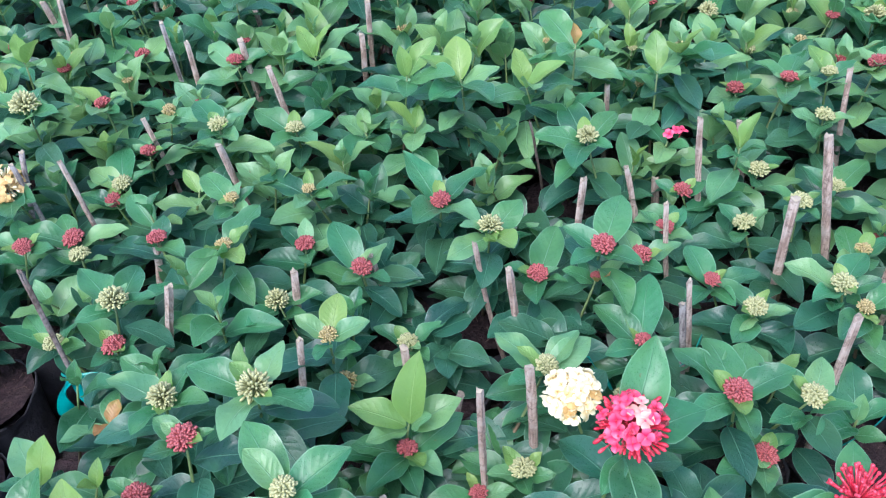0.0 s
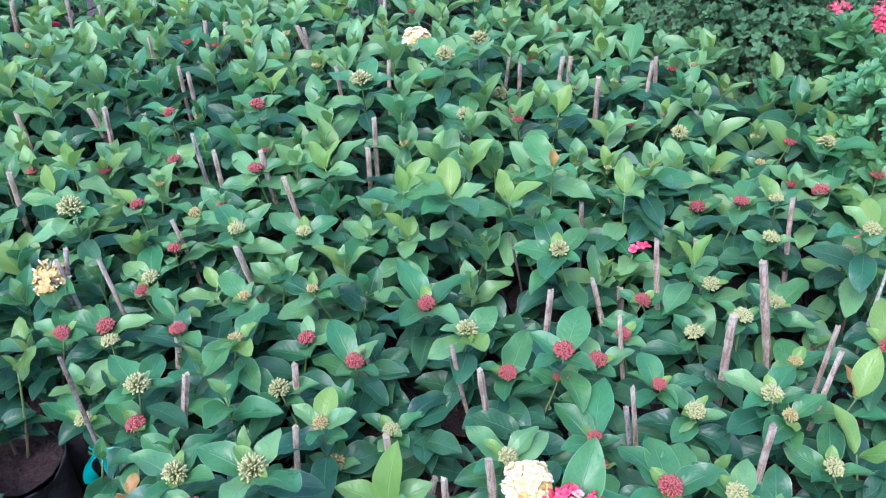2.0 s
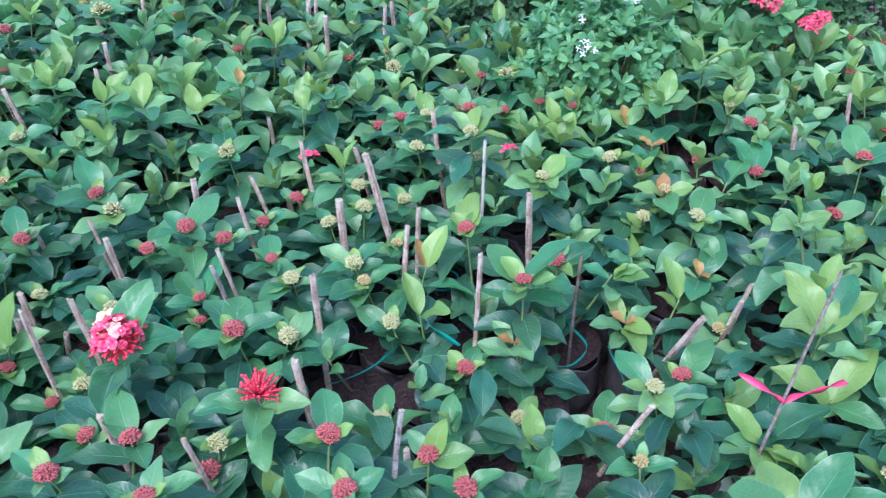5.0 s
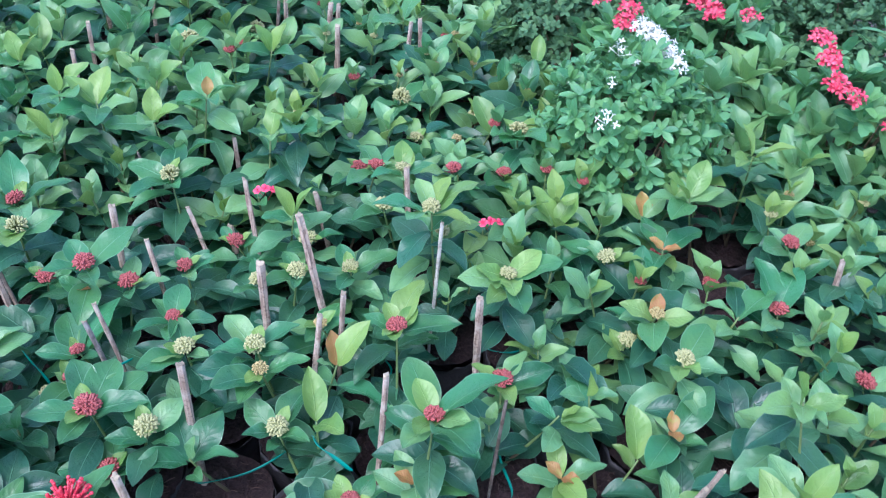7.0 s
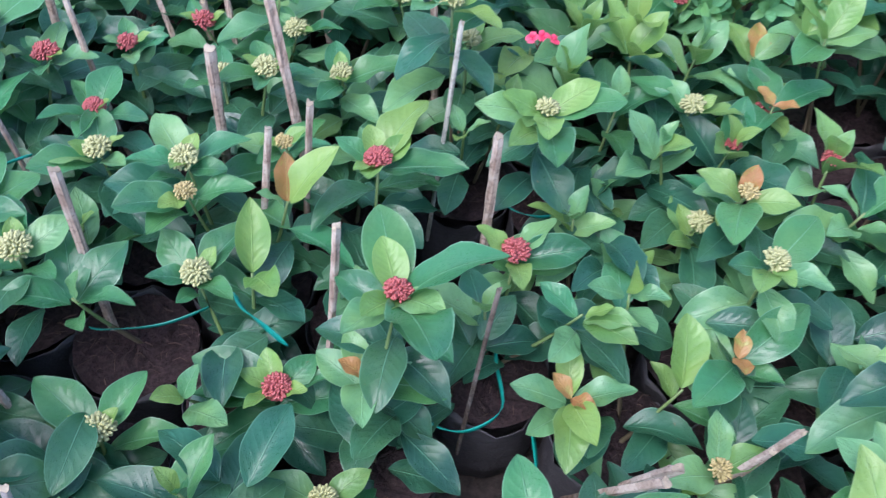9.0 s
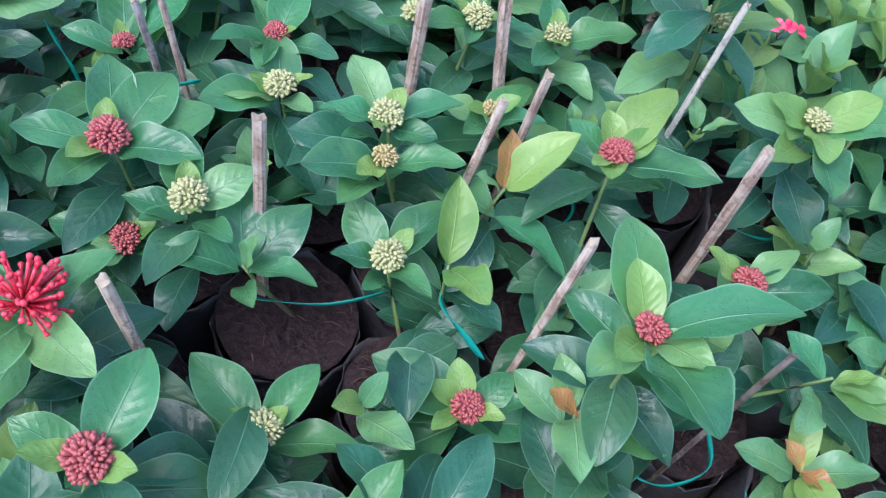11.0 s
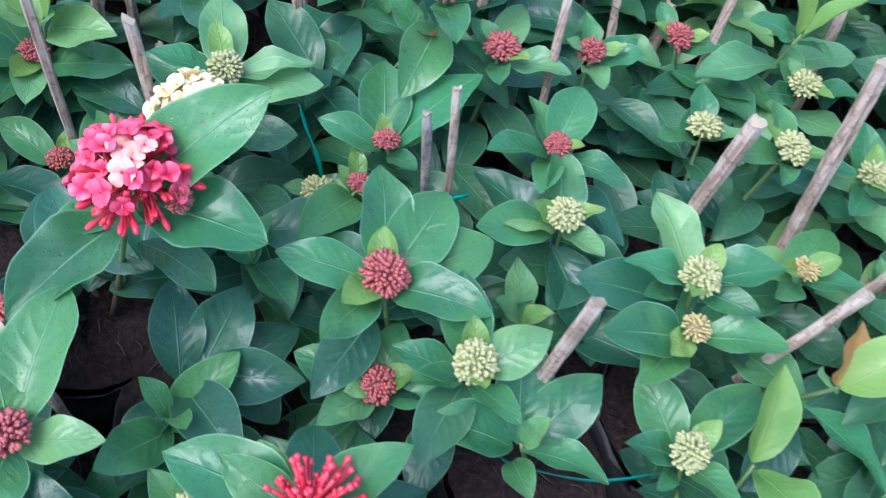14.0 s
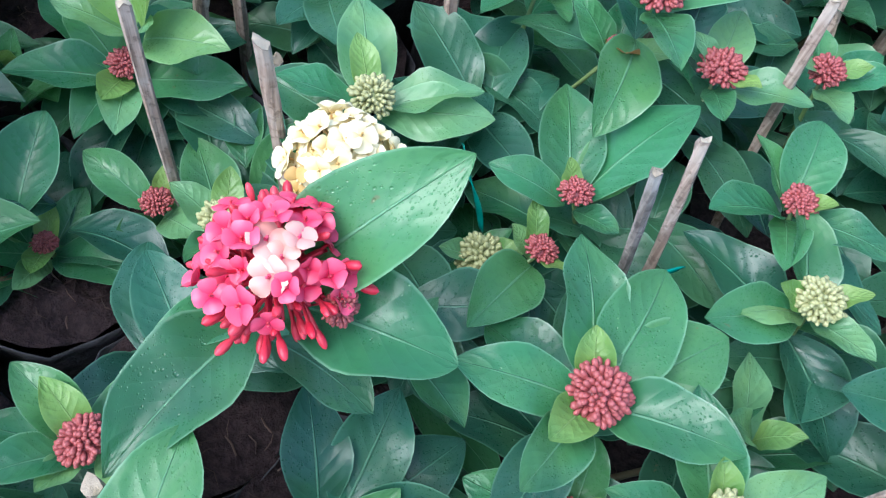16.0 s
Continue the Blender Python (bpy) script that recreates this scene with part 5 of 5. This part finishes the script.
stake(0.698, 1.390, 0.485, 0.113, -0.046)
stake(0.568, 1.137, 0.518, 0.188, -0.065, "", 0.0180)
stake(0.515, 1.076, 0.443, 0.031, -0.013, "", 0.0170)
stake(0.506, 0.792, 0.472, 0.009, 0.006, "", 0.0145)
stake(0.306, 0.886, 0.455, 0.102, 0.023, "", 0.0090)
stake(0.295, 0.866, 0.432, 0.109, 0.031, "grey", 0.0115)
stake(0.068, 0.748, 0.445, 0.031, 0.040, "", 0.0145)
stake(-0.028, 0.848, 0.267, -0.154, 0.025)
stake(-0.111, 0.877, 0.343, 0.051, 0.003)
stake(-0.256, 0.843, 0.409, -0.118, -0.020)
stake(-0.494, 1.896, 0.410, 0.124, 0.045)
stake(0.278, 1.493, 0.408, 0.016, -0.010)
stake(0.116, 1.368, 0.413, 0.144, 0.003, "thin")
stake(-0.926, 1.856, 0.473, -0.084, -0.034)
stake(-0.846, 1.901, 0.432, -0.113, -0.038)
stake(-0.208, 1.747, 0.489, -0.031, -0.009)
stake(0.537, 2.129, 0.455, 0.094, -0.014)
stake(0.303, 2.141, 0.455, -0.058, 0.010)
stake(0.160, 2.112, 0.455, -0.064, 0.003)
stake(0.812, 0.856, 0.473, -0.048, -0.021, "", 0.0115)
stake(0.912, 1.087, 0.455, 0.030, 0.008)
stake(0.820, 1.176, 0.530, -0.026, -0.008, "white", 0.0078)
stake(0.997, 0.851, 0.481, -0.014, -0.003, "thin")
stake(1.227, 0.801, 0.374, -0.269, 0.191)
stake(1.339, 0.899, 0.376, -0.124, 0.070)
stake(1.092, 0.557, 0.399, -0.246, 0.176)
stake(1.566, 1.440, 0.418, 0.086, -0.034)
stake(1.720, 1.544, 0.455, 0.104, -0.040)
stake(0.690, 0.489, 0.455, -0.075, -0.003, "grey")
stake(0.691, 0.521, 0.322, 0.037, 0.005)
stake(0.504, 0.599, 0.447, 0.073, 0.098, "", 0.0140)
stake(0.353, 0.454, 0.414, 0.094, 0.063)
stake(0.193, 0.515, 0.398, 0.052, 0.044)
stake(-0.114, 0.843, 0.306, -0.107, -0.064)
stake(0.667, 0.965, 0.461, -0.082, -0.045, "", 0.0105)
stake(0.684, 1.033, 0.455, -0.041, -0.020, "", 0.0105)
stake(0.131, 2.142, 0.455, -0.138, -0.027)
stake(0.280, 2.143, 0.455, -0.107, -0.014)
stake(0.360, 1.964, 0.478, 0.006, -0.002)
stake(0.522, 2.094, 0.457, -0.017, -0.004)
stake(0.442, 2.014, 0.338, -0.010, -0.003)
stake(0.001, 0.703, 0.455, 0.019, 0.035, "", 0.0115)
stake(0.306, 1.062, 0.455, 0.134, 0.023, "", 0.0095)
stake(-0.015, 0.434, 0.402, 0.047, 0.018)
stake(-0.239, 0.445, 0.455, 0.183, 0.201)
stake(-0.135, 0.642, 0.307, -0.056, -0.019)
stake(-1.157, 2.479, 0.500, 0.035, 0.016, "grey")
stake(-0.923, 2.239, 0.500, -0.064, -0.022)
stake(-0.781, 2.342, 0.500, -0.103, -0.031)
stake(-0.716, 2.329, 0.500, -0.064, -0.017)
stake(-0.481, 2.248, 0.520, 0.244, 0.084)
stake(-0.468, 2.274, 0.500, 0.182, 0.054)
stake(-0.783, 2.056, 0.490, 0.016, 0.007)
stake(-0.738, 1.999, 0.500, 0.041, 0.019)
stake(-1.161, 1.850, 0.470, 0.022, 0.017)
stake(-0.977, 1.876, 0.460, 0.136, 0.085)
stake(-1.069, 1.587, 0.450, -0.019, -0.016)
stake(-0.336, 2.014, 0.500, 0.083, 0.011)
stake(-0.196, 2.045, 0.500, -0.022, -0.010)
stake(-0.248, 2.475, 0.500, 0.008, -0.001)
stake(-1.287, 2.543, 0.500, -0.097, -0.040)
stake(-1.477, 2.556, 0.500, -0.126, -0.058)
stake(1.320, 0.881, 0.347, -0.166, 0.115)
stake(1.212, 0.760, 0.409, -0.230, 0.302)
stake(-0.683, 0.943, 0.470, 0.195, -0.300, "thin", 0.0100)
stake(1.402, 0.711, 0.560, -0.401, -0.527, "thin")


# ---------------------------------------------------------------- plain shoots that close the canopy
for plant, crown, az in LATER:
    lower_leaves(plant, crown, az, 3, 0.045)
for i in range(74):
    for j in range(66):
        x, y = -2.05 + 0.056 * i + rng.uniform(-0.02, 0.02), 0.18 + 0.05 * j + rng.uniform(-0.02, 0.02)
        if x > 2.1 or y > 3.2 or in_gap(x, y, 0.02):
            continue
        p = nearest_plant(x, y)
        if math.hypot(p.x - x, p.y - y) > 0.115:
            continue
        far = y > 1.75 or x > 1.6 or x < -1.0
        near = y < 1.25 and -0.4 < x < 1.5
        if min((a - x) ** 2 + (b - y) ** 2 for a, b in TAKEN) < (0.08 if far else 0.086 if near else 0.074) ** 2:
            continue
        level = (0.29 if near else 0.36) + (0.17 if x < 0.2 else 0.08) * min(max(0.0, y - 1.3), 0.7) + rng.uniform(-0.045, 0.025)
        if -0.3 < x < 0.1 and y < 0.86:
            level -= 0.085
        filler(x, y, level, far)

# older leaves low down in each bag, half hidden, canopy shade in their dark colour
for plant in PLANTS:
    if plant.ob is None or not (-1.6 < plant.x < 1.9 and plant.y < 2.7):
        continue
    for k in range(26 if plant.x < 0.1 and plant.y < 0.86 else 18 if plant.x < 0.42 or plant.y > 1.2 else 12):
        a = radians(137.5 * k + rng.uniform(-20, 20))
        e = radians(rng.uniform(-15, 25))
        base = Vector((plant.x + rng.uniform(-0.03, 0.03), plant.y + rng.uniform(-0.03, 0.03), rng.uniform(0.2, 0.285 if plant.y < 1.4 else 0.36) - (0.045 if -0.3 < plant.x < 0.1 and plant.y < 0.86 else 0.0)))
        tip = base + rng.uniform(0.075, 0.105) * Vector((math.cos(a) * math.cos(e), math.sin(a) * math.cos(e), math.sin(e)))
        if not (in_gap(tip.x, tip.y, 0.02) or in_gap((base.x + tip.x) / 2, (base.y + tip.y) / 2, 0.01) or covers(base, tip)):
            leaf_at(plant, plant.ob, base, tip, MATURE if -0.35 < plant.x < 0.12 and plant.y < 0.9 and k % 2 else AGED_SHADED, "leaf", rng.uniform(-0.4, 0.4), "", True)
for plant in PLANTS:
    if plant.pile:
        tagged(part("foliage", plant.pile.mesh("foliage", [LEAF, MID, LIME, BRONZE, OLD_SHADED, OLIVE]), plant.ob), "dark green leaves with some young ones", kind="stuff")
    if plant.ob:
        seen = sorted(plant.kinds)
        seen = seen[: 1 if any(len(w.split()) > 4 for w in seen) else 2]
        seen = [w.removeprefix("an ").removeprefix("a ") for w in seen]
        text = "bagged ixora with dark leaves" + (", " + " and ".join(seen[:2]) if seen else " only, no flowers")
        tagged(plant.ob, text, "potted plant", "bagged ixoras in rows")


# ---------------------------------------------------------------- plastic ties
def ribbon(name, points, width, mat, label, group="plant ties", tilt=0.3):
    """A flat strip of tape along a smooth line of points, slightly twisted, with a little thickness."""
    pts = [Vector(p) for p in points]
    line = []
    for i in range(len(pts) - 1):
        a, b, c, d = pts[max(i - 1, 0)], pts[i], pts[i + 1], pts[min(i + 2, len(pts) - 1)]
        for s in range(6):
            t = s / 6
            line.append(0.5 * (2 * b + (c - a) * t + (2 * a - 5 * b + 4 * c - d) * t * t + (3 * b - a - 3 * c + d) * t ** 3))
    line.append(pts[-1])
    at = line[0].copy()
    verts = []
    for i, p in enumerate(line):
        d = (line[min(i + 1, len(line) - 1)] - line[max(i - 1, 0)]).normalized()
        side = d.cross(Vector((0, 0, 1)))
        side = (side if side.length > 0.05 else Vector((1, 0, 0))).normalized()
        up = side.cross(d)
        ang = tilt + 0.8 * math.sin(i * 0.35)
        w = (math.cos(ang) * up + math.sin(ang) * side) * width / 2
        n_ = d.cross(w).normalized() * 0.0005
        for q in (w + n_, -w + n_, -w - n_, w - n_):
            verts.append(p - at + q)
    faces = grid_faces(len(line), 4, 0, True) + [(3, 2, 1, 0), tuple(range(len(verts) - 4, len(verts)))]
    ob = new(name, mesh_of(name, verts, faces, [mat]))
    ob.location = at
    return tagged(ob, label, "plant tie", group)


def ring(x, y, z, rx, ry, start, end, seed):
    """Points of a loose loop of tape round a plant, in degrees."""
    r = random.Random(seed)
    k = max(4, int((end - start) / 40))
    return [(x + rx * math.cos(radians(start + (end - start) * i / k)), y + ry * math.sin(radians(start + (end - start) * i / k)), z + r.uniform(-0.006, 0.006)) for i in range(k + 1)]


TIE = "thin green-teal plastic tape tied round a plant and its stake"
ribbon("plant_tie", [(0.52, 0.75, 0.235), (0.538, 0.757, 0.232), (0.6, 0.79, 0.24), (0.652, 0.847, 0.25), (0.68, 0.9, 0.25), (0.63, 0.95, 0.25)], 0.004, GREEN_TAPE, TIE)
ribbon("plant_tie", [(0.71, 0.80, 0.36), (0.722, 0.797, 0.342), (0.75, 0.80, 0.315), (0.773, 0.802, 0.291)], 0.007, GREEN_TAPE, TIE)
ribbon("plant_tie", [(0.939, 0.821, 0.23), (0.97, 0.815, 0.226), (1.004, 0.83, 0.22), (1.03, 0.87, 0.23), (1.0, 0.928, 0.235), (0.989, 0.958, 0.25)], 0.005, GREEN_TAPE, TIE)
ribbon("plant_tie", [(1.07, 0.86, 0.24), (1.089, 0.838, 0.21), (1.112, 0.804, 0.17)], 0.007, GREEN_TAPE, TIE)
ribbon("plant_tie", [(0.30, 0.84, 0.322), (0.318, 0.852, 0.326), (0.336, 0.880, 0.328), (0.345, 0.898, 0.325)], 0.004, GREEN_TAPE, TIE)
ribbon("plant_tie", [(0.165, 0.854, 0.335), (0.178, 0.853, 0.31), (0.195, 0.851, 0.285), (0.205, 0.85, 0.26)], 0.005, GREEN_TAPE, TIE)
# the knotted bow with hanging tails on the dark stake
ribbon("plant_tie", [(-0.650, 0.884, 0.292), (-0.660, 0.875, 0.27), (-0.668, 0.868, 0.235), (-0.672, 0.866, 0.2), (-0.675, 0.866, 0.185), (-0.679, 0.866, 0.165)], 0.028, TEAL_TAPE, "wide teal plastic tape knotted on a dark stake, tails hanging", tilt=1.2)
ribbon("plant_tie", [(-0.644, 0.884, 0.29), (-0.637, 0.876, 0.265), (-0.622, 0.866, 0.23), (-0.617, 0.862, 0.205)], 0.013, TEAL_TAPE, "wide teal plastic tape knotted on a dark stake, tails hanging", tilt=1.2)
ribbon("plant_tie", [(-0.664, 0.896, 0.286), (-0.650, 0.882, 0.298), (-0.634, 0.884, 0.294), (-0.602, 0.89, 0.292), (-0.572, 0.895, 0.29), (-0.542, 0.92, 0.288)], 0.009, GREEN_TAPE, TIE)
ribbon("plant_tie", [(-0.545, 0.75, 0.27), (-0.541, 0.748, 0.25), (-0.556, 0.736, 0.235), (-0.535, 0.73, 0.228), (-0.52, 0.72, 0.21)], 0.007, GREEN_TAPE, TIE)
for k, (x, y) in enumerate(((0.72, 1.06), (0.95, 1.2), (1.3, 1.2), (-0.95, 1.72), (-0.62, 1.9))):
    ribbon("plant_tie", ring(x, y, 0.245 + 0.01 * (k % 3), 0.045, 0.04, 200 + 20 * k, 420 + 20 * k, k), 0.004, GREEN_TAPE, TIE)
ribbon("marker_ribbon", [(-1.40, 2.38, 0.43), (-1.36, 2.40, 0.45), (-1.325, 2.44, 0.462), (-1.29, 2.46, 0.45)], 0.022, PINK_TAPE, "bright pink plastic ribbon among the leaves", "", 1.0)
ribbon("plant_tie", [(-1.25, 2.35, 0.43), (-1.22, 2.33, 0.437), (-1.19, 2.31, 0.42)], 0.016, GREEN_TAPE, TIE)
ribbon("plant_tie", [(-1.12, 2.215, 0.43), (-1.08, 2.19, 0.425), (-1.02, 2.15, 0.41)], 0.014, GREEN_TAPE, TIE)
ribbon("marker_ribbon", [(1.262, 0.668, 0.366), (1.293, 0.64, 0.362), (1.316, 0.61, 0.364), (1.322, 0.602, 0.362)], 0.016, PINK_TAPE, "bright pink plastic ribbon tied to a thin stake", "", 0.9)
ribbon("marker_ribbon", [(1.322, 0.602, 0.362), (1.345, 0.612, 0.37), (1.385, 0.629, 0.364), (1.41, 0.637, 0.366), (1.438, 0.646, 0.37)], 0.013, PINK_TAPE, "bright pink plastic ribbon tied to a thin stake", "", 0.7)


# ---------------------------------------------------------------- behind the bed
SMALL_BLADE = blade(0.42, 0.05, 0.3, 0.1, 0.05, 5, 5, 3, 0.6, 0.8)
TINY_BLADE = blade(0.55, 0.04, 0.3, 0.1, 0.0, 5, 4, 2, 0.6, 0.7)


def shrub(name, x, y, rx, ry, z0, z1, count, size, mat, label, flowers=(), seed=1, lump=0.25, shape=SMALL_BLADE, ripple=2.3):
    """A dense shrub: forked stems, a crown of separate small leaves in rosettes on its outer shell, and its flowers."""
    r = random.Random(seed)
    ob = new(name)
    ob.location = (x, y, 0)
    for k in range(9):
        wood = Pile()
        a = k * 2.4
        d = Vector((math.cos(a) * rx * 0.5, math.sin(a) * ry * 0.5, z1 * 0.72))
        wood.add(*tube([(0.01 * math.cos(a), 0.01 * math.sin(a), 0), d * 0.4 + Vector((0, 0, 0.06)), d * 0.75, d], [0.006, 0.0045, 0.003, 0.0015], 5))
        part("branch", wood.mesh("branch", [WOODY_STEM]), ob)
    crown, (bv, bf, bu) = Pile(), shape
    hz = (z1 - z0) / 2
    while len(crown.faces) < count * len(bf):
        a, h = r.uniform(0, 6.283), r.uniform(-0.75, 1)
        s = math.sqrt(1 - h * h)
        d = Vector((s * math.cos(a), s * math.sin(a), h))
        k = r.uniform(0.74, 1.0) * (1 + lump * noise.noise(d * ripple + Vector((seed, 0, 0))) + 0.5 * lump * noise.noise(d * 2.6 * ripple + Vector((0, seed, 0))))
        p = Vector((d.x * rx * k, d.y * ry * k, z0 + hz + d.z * hz * k))
        axis = (d + Vector((0, 0, 0.7)) + Vector((r.uniform(-0.5, 0.5), r.uniform(-0.5, 0.5), 0))).normalized()
        turn = r.uniform(0, 6.28)
        for q in range(6):
            m = aim(p, axis, turn + q * 1.05 + r.uniform(-0.2, 0.2)) @ Matrix.Rotation(radians(r.uniform(-62, -8)), 4, "Y") @ Matrix.Scale(size * r.uniform(0.6, 1.15), 4)
            crown.add(bv, bf, m, bu)
    part("crown", crown.mesh("crown", [mat]), ob)
    for kind, fx, fy, fz, n_ in flowers:
        head = Pile()
        for q in range(n_):
            a, h = q * 2.4, 1 - q / max(1, n_) * 1.1
            s = math.sqrt(max(0, 1 - h * h))
            src = r.choice(FLORETS[kind])
            d = Vector((s * math.cos(a), s * math.sin(a), h + 0.1)).normalized()
            m = aim(d * (0.026 if n_ > 5 else 0.012) * r.uniform(0.7, 1.15), (d + Vector((r.uniform(-0.4, 0.4), r.uniform(-0.4, 0.4), 0.2))).normalized(), a, 0.8 if kind == "white" else r.uniform(0.8, 1.15))
            head.add([v_.co for v_ in src.vertices], [tuple(p_.vertices) for p_ in src.polygons], m)
        src = FLORETS[kind][0]
        part("flower_head", head.mesh("flower_head", [src.materials[0]]), ob, Matrix.Translation((fx - x, fy - y, fz)), {"white": "cluster of white florets"}.get(kind, "cluster of coral-red florets"))
    return tagged(ob, label, "shrub")


shrub("white_flowered_shrub", 1.12, 1.79, 0.21, 0.2, 0.18, 0.62, 2600, 0.042, SMALL, "dense shrub with small glossy green leaves and white flowers",
      [("white", 1.108, 1.90, 0.62, 16), ("white", 1.128, 1.88, 0.62, 20), ("white", 1.148, 1.855, 0.615, 22), ("white", 1.165, 1.83, 0.61, 24), ("white", 1.182, 1.80, 0.60, 24),
       ("white", 1.193, 1.77, 0.595, 18), ("white", 1.07, 1.80, 0.60, 7), ("white", 1.11, 1.77, 0.60, 5), ("white", 1.065, 1.70, 0.575, 4), ("white", 1.068, 1.59, 0.54, 8)], 3)
for k, (x, y) in enumerate(((0.95, 2.42), (1.35, 2.52), (1.75, 2.45), (2.15, 2.35), (1.15, 2.8), (1.6, 2.85), (0.75, 2.75))):
    shrub("clipped_hedge_shrub", x, y, 0.27, 0.27, 0.0, 0.66 + 0.03 * (k % 3), 10000, 0.025, HEDGE, "dense clipped hedge shrub with tiny dull green leaves", (), 20 + k, 0.32, TINY_BLADE, 4.5)
CORAL = "ixora bush with coral-red flower heads before the hedge"
shrub("coral_flowered_ixora", 1.10, 2.14, 0.14, 0.1, 0.15, 0.57, 350, 0.07, SMALL, CORAL, [("red", 1.08, 2.04, 0.6, 16), ("red", 1.07, 2.0, 0.58, 22), ("red", 1.0, 2.12, 0.58, 10)], 41)
shrub("coral_flowered_ixora", 1.36, 2.28, 0.16, 0.1, 0.15, 0.56, 350, 0.07, SMALL, CORAL, [("red", 1.288, 2.175, 0.565, 22), ("red", 1.256, 2.24, 0.56, 20), ("red", 1.38, 2.22, 0.55, 10)], 42)
shrub("coral_flowered_ixora", 1.66, 2.05, 0.18, 0.16, 0.15, 0.58, 500, 0.07, SMALL, CORAL, [("red", 1.52, 2.01, 0.61, 20), ("red", 1.54, 1.96, 0.585, 24), ("red", 1.562, 1.91, 0.55, 24), ("red", 1.60, 1.89, 0.535, 16), ("red", 1.70, 1.84, 0.5, 24), ("red", 1.73, 1.86, 0.51, 18)], 43)
